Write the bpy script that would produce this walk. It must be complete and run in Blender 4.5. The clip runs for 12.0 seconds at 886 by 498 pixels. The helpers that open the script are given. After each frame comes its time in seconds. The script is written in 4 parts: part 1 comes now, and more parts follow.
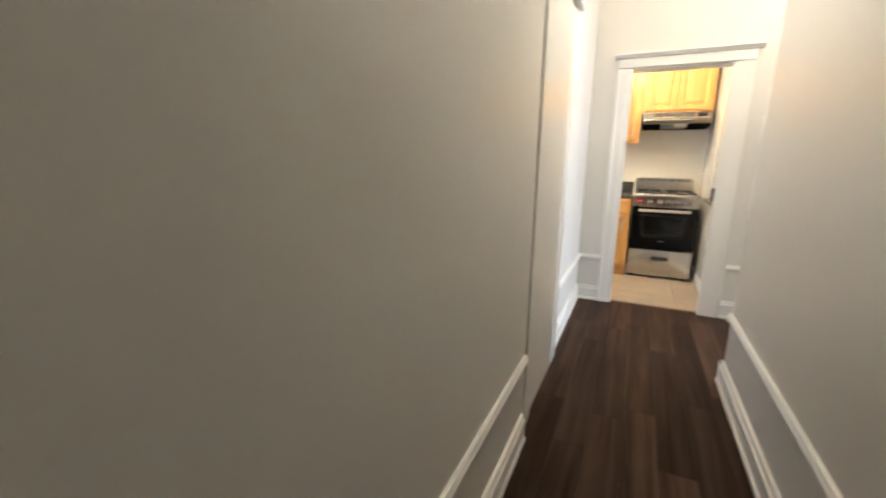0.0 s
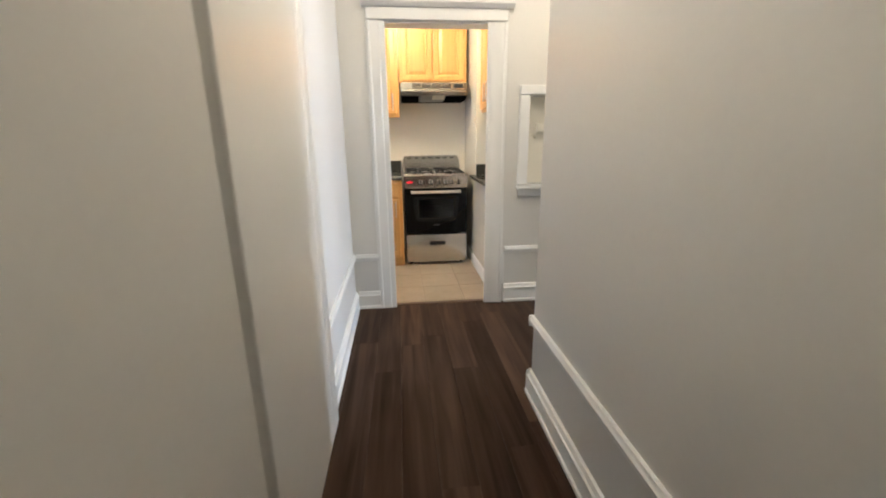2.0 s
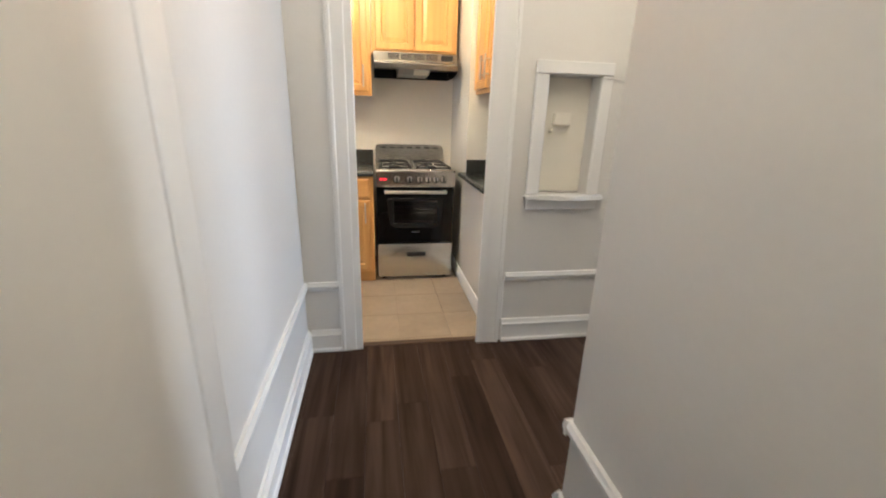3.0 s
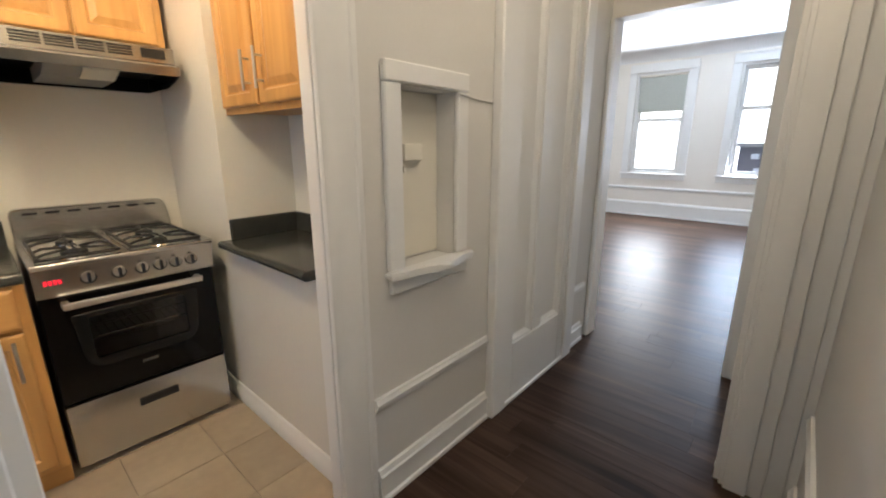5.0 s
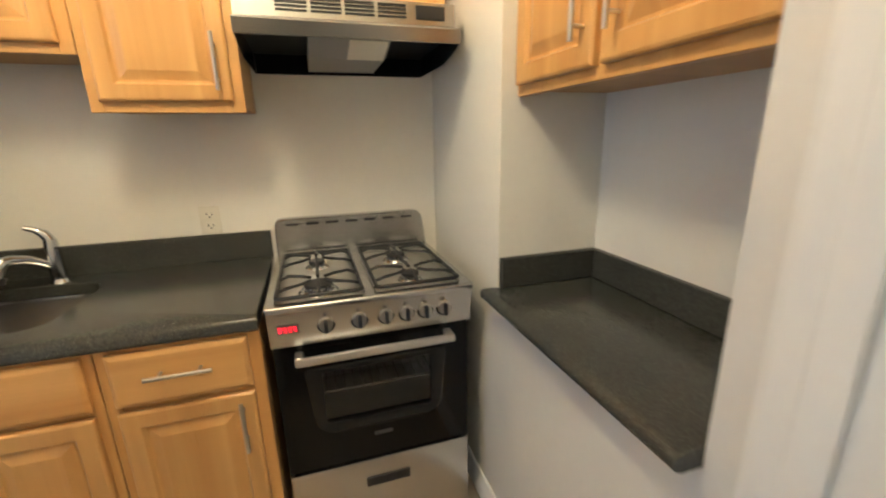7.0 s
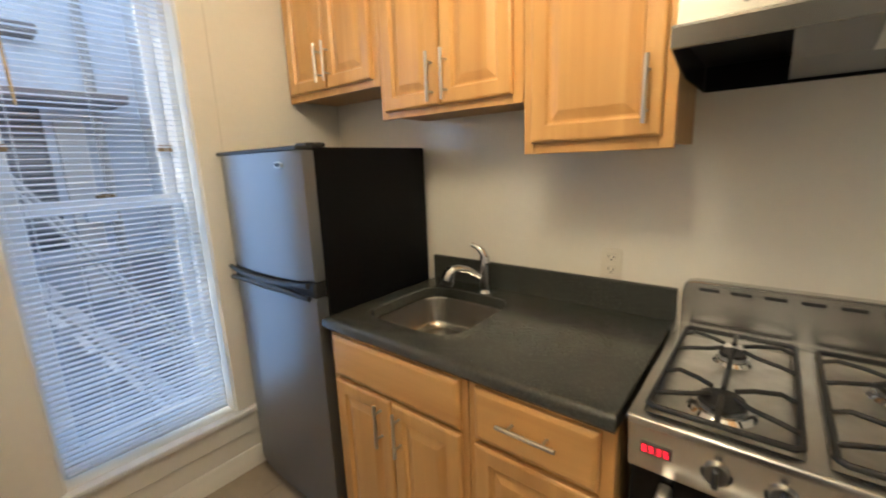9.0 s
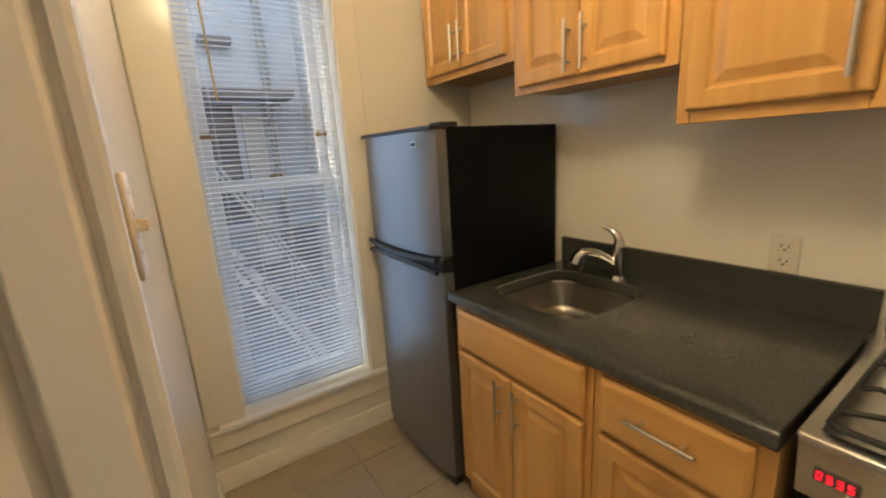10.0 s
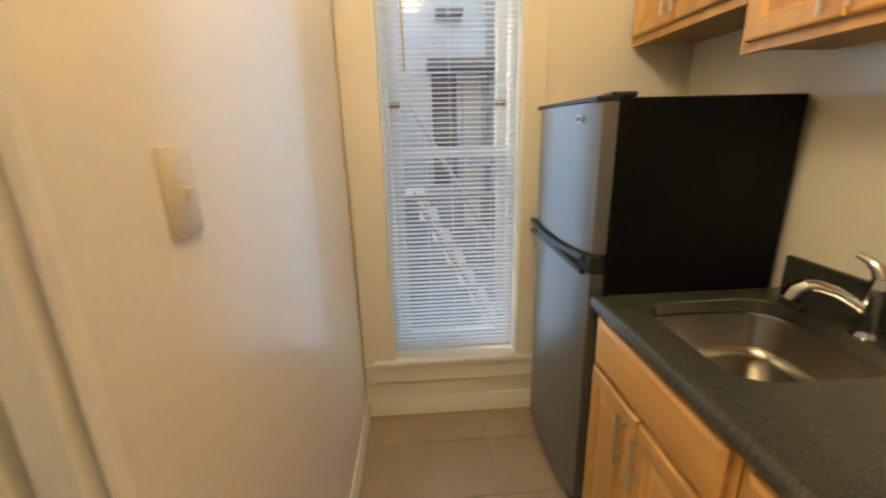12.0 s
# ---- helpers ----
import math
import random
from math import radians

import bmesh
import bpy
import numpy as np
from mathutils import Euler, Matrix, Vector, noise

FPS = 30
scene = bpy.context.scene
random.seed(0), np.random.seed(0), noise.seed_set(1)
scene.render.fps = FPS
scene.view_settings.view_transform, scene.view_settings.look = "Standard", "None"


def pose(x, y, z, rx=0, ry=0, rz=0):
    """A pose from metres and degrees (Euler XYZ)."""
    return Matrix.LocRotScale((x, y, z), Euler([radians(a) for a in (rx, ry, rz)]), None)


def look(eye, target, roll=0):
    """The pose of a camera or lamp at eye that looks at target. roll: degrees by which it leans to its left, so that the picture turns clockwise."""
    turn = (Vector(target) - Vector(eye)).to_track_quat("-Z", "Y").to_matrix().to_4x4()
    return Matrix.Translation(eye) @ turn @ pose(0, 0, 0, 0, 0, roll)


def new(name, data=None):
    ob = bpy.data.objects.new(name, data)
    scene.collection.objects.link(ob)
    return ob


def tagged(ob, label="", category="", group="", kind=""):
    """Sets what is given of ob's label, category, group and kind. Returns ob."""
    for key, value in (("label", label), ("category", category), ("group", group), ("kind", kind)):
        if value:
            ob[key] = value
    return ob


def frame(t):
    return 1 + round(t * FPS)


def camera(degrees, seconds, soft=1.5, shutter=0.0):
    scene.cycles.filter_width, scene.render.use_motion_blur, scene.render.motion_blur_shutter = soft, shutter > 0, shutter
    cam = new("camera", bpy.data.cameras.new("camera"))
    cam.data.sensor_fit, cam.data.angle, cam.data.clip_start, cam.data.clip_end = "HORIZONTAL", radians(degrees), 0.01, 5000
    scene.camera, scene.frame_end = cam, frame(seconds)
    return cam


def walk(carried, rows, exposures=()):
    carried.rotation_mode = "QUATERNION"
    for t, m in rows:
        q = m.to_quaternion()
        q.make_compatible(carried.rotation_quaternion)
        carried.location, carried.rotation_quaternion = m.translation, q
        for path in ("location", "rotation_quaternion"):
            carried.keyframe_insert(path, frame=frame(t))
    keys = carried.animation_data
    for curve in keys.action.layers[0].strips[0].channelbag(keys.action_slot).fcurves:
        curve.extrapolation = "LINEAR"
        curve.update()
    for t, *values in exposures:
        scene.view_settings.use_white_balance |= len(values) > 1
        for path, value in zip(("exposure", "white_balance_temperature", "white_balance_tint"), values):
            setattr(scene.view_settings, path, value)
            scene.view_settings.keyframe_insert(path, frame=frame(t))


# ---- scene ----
cam = camera(94.4, 12.0, soft=1.9, shutter=0.4)
PATH = [
    (0, (0.089, 0.132, 1.264), (-0.738, 1.901, 0.832), 0.6),
    (0.5, (0.11, 0.134, 1.282), (-0.327, 2.035, 0.843), 2.0),
    (1, (0.107, 0.285, 1.272), (-0.033, 2.212, 0.757), 0.8),
    (1.5, (0.092, 0.636, 1.274), (0.115, 2.574, 0.78), -1.0),
    (2, (0.032, 1.037, 1.261), (0.225, 2.956, 0.732), -0.7),
    (2.5, (0.021, 1.443, 1.287), (0.299, 3.345, 0.736), -0.8),
    (3, (0.059, 1.836, 1.311), (0.378, 3.712, 0.696), 1.7),
    (3.5, (0.052, 2.197, 1.355), (0.667, 4.001, 0.75), 0.8),
    (3.7, (0.022, 2.315, 1.345), (0.773, 4.079, 0.777), 0.3),
    (5.3, (-0.015, 3.07, 1.34), (1.478, 4.307, 0.847), 0.0),
    (5.5, (-0.007, 3.14, 1.337), (1.427, 4.438, 0.829), -0.2),
    (6, (0.083, 3.375, 1.337), (1.148, 4.968, 0.764), 0.7),
    (6.5, (0.185, 3.598, 1.34), (0.877, 5.379, 0.75), 1.0),
    (6.7, (0.21, 3.72, 1.349), (0.884, 5.521, 0.799), -0.2),
    (8.3, (0.248, 4.078, 1.41), (-0.449, 5.892, 0.937), -1.2),
    (8.5, (0.27, 4.118, 1.427), (-0.628, 5.846, 0.969), -1.5),
    (8.8, (0.266, 4.165, 1.453), (-0.851, 5.762, 1.005), -2.1),
    (9, (0.255, 4.183, 1.436), (-0.977, 5.703, 1.022), -2.1),
    (9.5, (0.235, 4.189, 1.427), (-1.233, 5.485, 1.022), -2.6),
    (10, (0.246, 4.178, 1.419), (-1.379, 5.247, 0.954), -3.5),
    (10.5, (0.192, 4.239, 1.401), (-1.555, 5.055, 0.869), -3.3),
    (11, (0.18, 4.333, 1.407), (-1.708, 4.624, 0.814), -2.4),
    (11.5, (0.244, 4.403, 1.414), (-1.649, 4.243, 0.789), -1.9),
    (12, (0.22, 4.446, 1.429), (-1.696, 4.555, 0.866), -1.5),
]
EXPOSURES = [(0.0, 1.6, 6200, 9), (1.0, 1.5, 6150, 8), (2.5, 1.22, 6000, 10), (3.5, 1.05, 6000, 11), (5.5, 0.66, 6550, 11), (6.0, 0.66, 6700, 9), (6.5, 0.85, 6500, 7), (8.5, 0.72, 6000, 6), (9.5, 0.42, 6850, 8), (10.0, 0.28, 7600, 8), (11.0, 0.5, 7800, 5), (12.0, 0.52, 8200, 6)]
walk(cam, [(t, look(eye, target, roll)) for t, eye, target, roll in PATH], EXPOSURES)

# ---- world, sun and lamps ----
world = bpy.data.worlds.new("world")
scene.world = world
world.use_nodes = True
wn = world.node_tree.nodes
sky = wn.new("ShaderNodeTexSky")
sky.sky_type = "NISHITA"
sky.sun_disc = False
sky.ozone_density = 3.5
sky.sun_elevation, sky.sun_rotation = radians(38), radians(200)
world.node_tree.links.new(sky.outputs[0], wn["Background"].inputs[0])
wn["Background"].inputs[1].default_value = 0.10
sun = new("sun", bpy.data.lights.new("sun", "SUN"))
sun.data.energy, sun.data.angle, sun.data.color = 1.8, radians(16), (1, 0.97, 0.93)
sun.rotation_euler = (radians(52), 0, radians(-20))


def area_lamp(name, m, sx, sy, energy, color):
    """An area lamp that stands in an opening or in a fitting."""
    ob = new(name, bpy.data.lights.new(name, "AREA"))
    ob.data.shape, ob.data.size, ob.data.size_y = "RECTANGLE", sx, sy
    ob.data.energy, ob.data.color = energy, color
    ob.matrix_world = m
    return ob


# daylight in the two living-room windows and in the kitchen window
DAY = (0.62, 0.77, 1.0)
area_lamp("daylight", look((8.42, 3.6, 1.7), (2, 3.6, 1.0)), 0.79, 1.74, 125, DAY)
area_lamp("daylight", look((8.42, 5.16, 1.40), (2, 4.9, 1.0)), 0.79, 1.05, 95, (0.88, 0.93, 1.0))
area_lamp("daylight", look((-1.706, 4.6, 1.33), (0.5, 4.6, 1.33)), 0.56, 1.9, 4.6, (0.36, 0.60, 1.0))
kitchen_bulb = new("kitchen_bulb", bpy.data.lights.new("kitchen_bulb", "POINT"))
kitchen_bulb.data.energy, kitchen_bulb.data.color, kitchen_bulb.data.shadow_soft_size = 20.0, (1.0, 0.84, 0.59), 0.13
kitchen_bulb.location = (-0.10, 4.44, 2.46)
# Hall and lobby bulbs are out of view, added to brighten these walls.
added_hall_bulb = new("added_hall_bulb", bpy.data.lights.new("added_hall_bulb", "POINT"))
added_hall_bulb.data.energy, added_hall_bulb.data.color, added_hall_bulb.data.shadow_soft_size = 9.5, (1.0, 0.89, 0.74), 0.11
added_hall_bulb.location = (0.19, 2.30, 2.80)
added_lobby_bulb = new("added_lobby_bulb", bpy.data.lights.new("added_lobby_bulb", "POINT"))
added_lobby_bulb.data.energy, added_lobby_bulb.data.color, added_lobby_bulb.data.shadow_soft_size = 8.2, (1.0, 0.86, 0.66), 0.11
added_lobby_bulb.location = (1.15, 3.16, 2.80)

# ---- materials ----


def material(name, color, rough=0.5, metal=0.0, grain=0.0, grain_scale=40.0, stain=0.0, stain_scale=2.5, bump=0.0, bump_scale=60.0, stretch=(1, 1, 1), rand=0.0, spec=None, coat=0.0, rough_var=0.0):
    """Principled paint, stone or metal, with grain, broad stains, relief and variation from piece to piece."""
    m = bpy.data.materials.new(name)
    m.use_nodes = True
    nt = m.node_tree
    nd, ln = nt.nodes, nt.links.new
    b = nd["Principled BSDF"]
    b.inputs["Roughness"].default_value = rough
    b.inputs["Metallic"].default_value = metal
    b.inputs["Coat Weight"].default_value = coat
    if spec is not None:
        b.inputs["Specular IOR Level"].default_value = spec
    co = nd.new("ShaderNodeTexCoord")
    geo = nd.new("ShaderNodeNewGeometry")
    mp = nd.new("ShaderNodeMapping")
    mp.inputs["Scale"].default_value = stretch
    ln(geo.outputs["Position"], mp.inputs["Vector"])
    col = nd.new("ShaderNodeRGB")
    col.outputs[0].default_value = (*color, 1)
    out = col.outputs[0]

    def scale_by(out, fac_out, amount):
        mr = nd.new("ShaderNodeMapRange")
        mr.inputs["From Min"].default_value, mr.inputs["From Max"].default_value = 0.25, 0.75
        mr.inputs["To Min"].default_value, mr.inputs["To Max"].default_value = 1 - amount, 1 + amount
        ln(fac_out, mr.inputs["Value"])
        mx = nd.new("ShaderNodeVectorMath")
        mx.operation = "SCALE"
        ln(out, mx.inputs[0])
        ln(mr.outputs[0], mx.inputs["Scale"])
        return mx.outputs[0]

    def noise_node(scale, detail=4):
        n = nd.new("ShaderNodeTexNoise")
        n.inputs["Scale"].default_value, n.inputs["Detail"].default_value = scale, detail
        ln(mp.outputs[0], n.inputs["Vector"])
        return n

    if grain:
        out = scale_by(out, noise_node(grain_scale).outputs["Fac"], grain)
    if stain:
        sn = noise_node(stain_scale, 3)
        out = scale_by(out, sn.outputs["Fac"], stain)
    if rough_var:
        rn = noise_node(stain_scale * 2.3, 5)
        mr = nd.new("ShaderNodeMapRange")
        mr.inputs["To Min"].default_value, mr.inputs["To Max"].default_value = max(0.02, rough - rough_var), min(1, rough + rough_var)
        ln(rn.outputs["Fac"], mr.inputs["Value"])
        ln(mr.outputs[0], b.inputs["Roughness"])
    if rand:
        oi = nd.new("ShaderNodeObjectInfo")
        mr = nd.new("ShaderNodeMapRange")
        mr.inputs["To Min"].default_value, mr.inputs["To Max"].default_value = 1 - rand, 1 + rand
        ln(oi.outputs["Random"], mr.inputs["Value"])
        mx = nd.new("ShaderNodeVectorMath")
        mx.operation = "SCALE"
        ln(out, mx.inputs[0])
        ln(mr.outputs[0], mx.inputs["Scale"])
        out = mx.outputs[0]
    ln(out, b.inputs["Base Color"])
    if bump:
        bn = nd.new("ShaderNodeBump")
        bn.inputs["Strength"].default_value, bn.inputs["Distance"].default_value = bump, 0.004
        ln(noise_node(bump_scale, 5).outputs["Fac"], bn.inputs["Height"])
        ln(bn.outputs[0], b.inputs["Normal"])
    return m


def glowing(name, color, strength):
    m = bpy.data.materials.new(name)
    m.use_nodes = True
    b = m.node_tree.nodes["Principled BSDF"]
    b.inputs["Base Color"].default_value = (*color, 1)
    b.inputs["Emission Color"].default_value = (*color, 1)
    b.inputs["Emission Strength"].default_value = strength
    return m


def clear_glass(name, tint=(1, 1, 1), rough=0.0):
    m = bpy.data.materials.new(name)
    m.use_nodes = True
    b = m.node_tree.nodes["Principled BSDF"]
    b.inputs["Base Color"].default_value = (*tint, 1)
    b.inputs["Transmission Weight"].default_value = 1
    b.inputs["Roughness"].default_value = rough
    b.inputs["IOR"].default_value = 1.45
    return m


def wood_material(name, light, dark, rough, along, rings=1.0, rand=0.12, spec=0.5, bump=0.15):
    """Wood with grain that runs along one axis ('x', 'y' or 'z') and a shade of its own for each piece."""
    m = bpy.data.materials.new(name)
    m.use_nodes = True
    nd, ln = m.node_tree.nodes, m.node_tree.links.new
    b = nd["Principled BSDF"]
    b.inputs["Specular IOR Level"].default_value = spec
    geo = nd.new("ShaderNodeNewGeometry")
    oi = nd.new("ShaderNodeObjectInfo")
    off = nd.new("ShaderNodeVectorMath")
    off.operation = "MULTIPLY_ADD"
    ln(oi.outputs["Random"], off.inputs[0])
    off.inputs[1].default_value = (13.7, 7.3, 5.1)
    ln(geo.outputs["Position"], off.inputs[2])
    mp = nd.new("ShaderNodeMapping")
    s = {"x": (1.2, 26, 26), "y": (26, 1.2, 26), "z": (26, 26, 1.2)}[along]
    mp.inputs["Scale"].default_value = tuple(v * rings for v in s)
    ln(off.outputs[0], mp.inputs["Vector"])
    n1 = nd.new("ShaderNodeTexNoise")
    n1.inputs["Scale"].default_value, n1.inputs["Detail"].default_value, n1.inputs["Distortion"].default_value = 1.0, 6, 0.6
    ln(mp.outputs[0], n1.inputs["Vector"])
    n2 = nd.new("ShaderNodeTexNoise")
    n2.inputs["Scale"].default_value, n2.inputs["Detail"].default_value = 1.7, 2
    ln(off.outputs[0], n2.inputs["Vector"])
    add = nd.new("ShaderNodeMath")
    add.operation = "MULTIPLY_ADD"
    ln(n2.outputs["Fac"], add.inputs[0])
    add.inputs[1].default_value = 0.35
    ln(n1.outputs["Fac"], add.inputs[2])
    ramp = nd.new("ShaderNodeValToRGB")
    ramp.color_ramp.elements[0].position, ramp.color_ramp.elements[0].color = 0.45, (*dark, 1)
    ramp.color_ramp.elements[1].position, ramp.color_ramp.elements[1].color = 0.88, (*light, 1)
    ln(add.outputs[0], ramp.inputs[0])
    mr = nd.new("ShaderNodeMapRange")
    mr.inputs["To Min"].default_value, mr.inputs["To Max"].default_value = 1 - rand, 1 + rand
    ln(oi.outputs["Random"], mr.inputs["Value"])
    mx = nd.new("ShaderNodeVectorMath")
    mx.operation = "SCALE"
    ln(ramp.outputs[0], mx.inputs[0])
    ln(mr.outputs[0], mx.inputs["Scale"])
    ln(mx.outputs[0], b.inputs["Base Color"])
    rr = nd.new("ShaderNodeMapRange")
    rr.inputs["To Min"].default_value, rr.inputs["To Max"].default_value = rough - 0.07, rough + 0.08
    ln(n1.outputs["Fac"], rr.inputs["Value"])
    ln(rr.outputs[0], b.inputs["Roughness"])
    bn = nd.new("ShaderNodeBump")
    bn.inputs["Strength"].default_value, bn.inputs["Distance"].default_value = bump, 0.003
    ln(n1.outputs["Fac"], bn.inputs["Height"])
    ln(bn.outputs[0], b.inputs["Normal"])
    return m


WALL = material("greige_wall_paint", (0.72, 0.70, 0.66), 0.45, grain=0.012, grain_scale=60, stain=0.02, stain_scale=1.3, bump=0.05, bump_scale=110)
KWALL = material("cream_wall_paint", (0.84, 0.81, 0.73), 0.17, grain=0.012, stain=0.02, stain_scale=1.4, bump=0.035, bump_scale=24)
TRIM = material("white_gloss_paint", (0.82, 0.81, 0.78), 0.30, grain=0.008, stain=0.015, stain_scale=3, bump=0.03, bump_scale=22)
LWALL = material("warm_white_wall_paint", (0.84, 0.79, 0.71), 0.5, grain=0.01, stain=0.02, stain_scale=1.5, bump=0.04, bump_scale=80)
CEIL = material("ceiling_white", (0.86, 0.85, 0.83), 0.8, grain=0.02, bump=0.1)
PLANK = wood_material("dark_laminate", (0.085, 0.052, 0.036), (0.030, 0.0178, 0.0125), 0.40, "y", rings=0.8, rand=0.30, spec=0.03, bump=0.45)
TILE = material("beige_floor_tile", (0.40, 0.325, 0.235), 0.33, grain=0.05, grain_scale=25, stain=0.10, stain_scale=5, rand=0.06, bump=0.08, rough_var=0.1)
GROUT = material("grey_grout", (0.375, 0.305, 0.22), 0.85, grain=0.1, grain_scale=120)
MAPLE = wood_material("honey_maple_vertical", (0.73, 0.418, 0.148), (0.57, 0.288, 0.087), 0.30, "z", rings=0.55, rand=0.05, bump=0.04)
MAPLE_X = wood_material("honey_maple_level", (0.73, 0.418, 0.148), (0.57, 0.288, 0.087), 0.30, "x", rings=0.55, rand=0.05, bump=0.04)
MAPLE_IN = wood_material("maple_carcass", (0.60, 0.36, 0.15), (0.48, 0.26, 0.09), 0.45, "x", rings=0.5, rand=0.03)
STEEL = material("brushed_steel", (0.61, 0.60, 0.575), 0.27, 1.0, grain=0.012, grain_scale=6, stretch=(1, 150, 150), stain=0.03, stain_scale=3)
# Same steel for the hood, its dim reflections put into a darker base colour.
STEEL_HOOD = material("darkened_steel", (0.33, 0.322, 0.305), 0.26, 1.0, grain=0.012, grain_scale=6, stretch=(1, 150, 150), stain=0.04, stain_scale=3)
IVORY = material("ivory_plate", (0.68, 0.61, 0.49), 0.35)
STEEL_DK = material("fridge_steel", (0.27, 0.28, 0.30), 0.36, 0.85, grain=0.012, grain_scale=5, stretch=(120, 120, 1))
CHROME = material("chrome", (0.60, 0.60, 0.60), 0.11, 1.0)
NICKEL = material("satin_nickel", (0.62, 0.59, 0.54), 0.28, 1.0)
BLACK = material("black_enamel", (0.010, 0.010, 0.010), 0.28, spec=0.3, grain=0.1, bump=0.03, bump_scale=200)
BLACK_M = material("black_textured_side", (0.006, 0.006, 0.0065), 0.40, spec=0.10, bump=0.08, bump_scale=300)
IRON = material("cast_iron", (0.018, 0.018, 0.018), 0.5, grain=0.2, bump=0.25, bump_scale=180)
BLACKGLASS = material("oven_glass", (0.006, 0.006, 0.006), 0.10, spec=0.22)
PLASTIC_W = material("ivory_plastic", (0.74, 0.70, 0.60), 0.35, stain=0.03)
PLASTIC_B = material("black_plastic", (0.02, 0.02, 0.021), 0.4)
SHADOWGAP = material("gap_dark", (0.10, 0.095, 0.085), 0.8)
GLASS = clear_glass("window_glass")

# ---- helpers for building ----


def box(bm, x0, x1, y0, y1, z0, z1, bevel=0.0, seg=1):
    v = [bm.verts.new((x, y, z)) for x in (x0, x1) for y in (y0, y1) for z in (z0, z1)]
    fs = [bm.faces.new([v[i] for i in q]) for q in ((0, 1, 3, 2), (4, 6, 7, 5), (0, 4, 5, 1), (2, 3, 7, 6), (0, 2, 6, 4), (1, 5, 7, 3))]
    if bevel:
        es = list({e for f in fs for e in f.edges})
        bmesh.ops.bevel(bm, geom=es, offset=bevel, segments=seg, affect="EDGES", profile=0.5)
    return bm


def boxes(*rows, bevel=0.0, seg=1):
    bm = bmesh.new()
    for r in rows:
        box(bm, *r, bevel=bevel, seg=seg)
    return bm


def place_of(ob):
    p = Vector((0, 0, 0))
    while ob:
        p += ob.location
        ob = ob.parent
    return p


def thing(name, at, label, category, group="", kind=""):
    ob = new(name)
    ob.location = at
    ob.empty_display_size = 0.1
    return tagged(ob, label, category, group, kind)


def mesh_of(name, bm, mat, smooth=None):
    bmesh.ops.recalc_face_normals(bm, faces=bm.faces[:])
    me = bpy.data.meshes.new(name)
    bm.to_mesh(me)
    bm.free()
    me.materials.append(mat)
    if smooth is not None:
        me.polygons.foreach_set("use_smooth", [True] * len(me.polygons))
        me.set_sharp_from_angle(angle=radians(smooth))
    return me


def part(name, bm, mat, parent, label="", smooth=None):
    """Links a bmesh, in the world's coordinates, as one mesh object under a thing or a part."""
    bmesh.ops.translate(bm, verts=bm.verts[:], vec=-place_of(parent))
    ob = new(name, mesh_of(name, bm, mat, smooth))
    ob.parent = parent
    return tagged(ob, label)


def setting(name, bm, mat, label="", category="", smooth=None):
    """A piece of the setting."""
    return tagged(new(name, mesh_of(name, bm, mat, smooth)), label, category, kind="structure")


def cyl(bm, a, b, r0, r1=None, seg=16, cap=True):
    """A cylinder or cone from a to b."""
    a, b = Vector(a), Vector(b)
    r1 = r0 if r1 is None else r1
    q = (b - a).to_track_quat("Z", "Y").to_matrix().to_4x4()
    m = Matrix.Translation((a + b) / 2) @ q
    bmesh.ops.create_cone(bm, cap_ends=cap, segments=seg, radius1=r0, radius2=r1, depth=(b - a).length, matrix=m)
    return bm


def tube(bm, pts, r, seg=10):
    """A round bar through points, with turned corners."""
    pts = [Vector(p) for p in pts]
    rings = []
    up = Vector((0, 0, 1))
    for i, p in enumerate(pts):
        d = (pts[min(i + 1, len(pts) - 1)] - pts[max(i - 1, 0)]).normalized()
        s = d.cross(up)
        if s.length < 1e-3:
            s = d.cross(Vector((0, 1, 0)))
        s.normalize()
        u = s.cross(d)
        rr = r[i] if isinstance(r, (list, tuple)) else r
        rings.append([bm.verts.new(p + rr * (math.cos(2 * math.pi * k / seg) * s + math.sin(2 * math.pi * k / seg) * u)) for k in range(seg)])
    for a, b in zip(rings, rings[1:]):
        for k in range(seg):
            bm.faces.new((a[k], a[(k + 1) % seg], b[(k + 1) % seg], b[k]))
    bm.faces.new(rings[0][::-1])
    bm.faces.new(rings[-1])
    return bm


def extrude_profile(bm, profile, axis, lo, hi):
    """Extrudes an outline of two coordinates along an axis: 'x' takes (y, z), 'y' takes (x, z), 'z' takes (x, y)."""
    def at(p, s):
        return {"x": (s, p[0], p[1]), "y": (p[0], s, p[1]), "z": (p[0], p[1], s)}[axis]
    a = [bm.verts.new(at(p, lo)) for p in profile]
    b = [bm.verts.new(at(p, hi)) for p in profile]
    n = len(profile)
    for k in range(n):
        bm.faces.new((a[k], a[(k + 1) % n], b[(k + 1) % n], b[k]))
    bm.faces.new(a[::-1])
    bm.faces.new(b)
    return bm


def run_profile(name, shape, axis, lo, hi, face, side, mat=None):
    """A length of moulding on a wall. shape: outline of (proud, z); face: the wall's plane; side: +1 or -1, to which it stands proud."""
    bm = bmesh.new()
    extrude_profile(bm, [(face + side * p, z) for p, z in shape], axis, lo, hi)
    return setting(name, bm, mat or TRIM, "white painted wooden moulding", "trim", smooth=40)


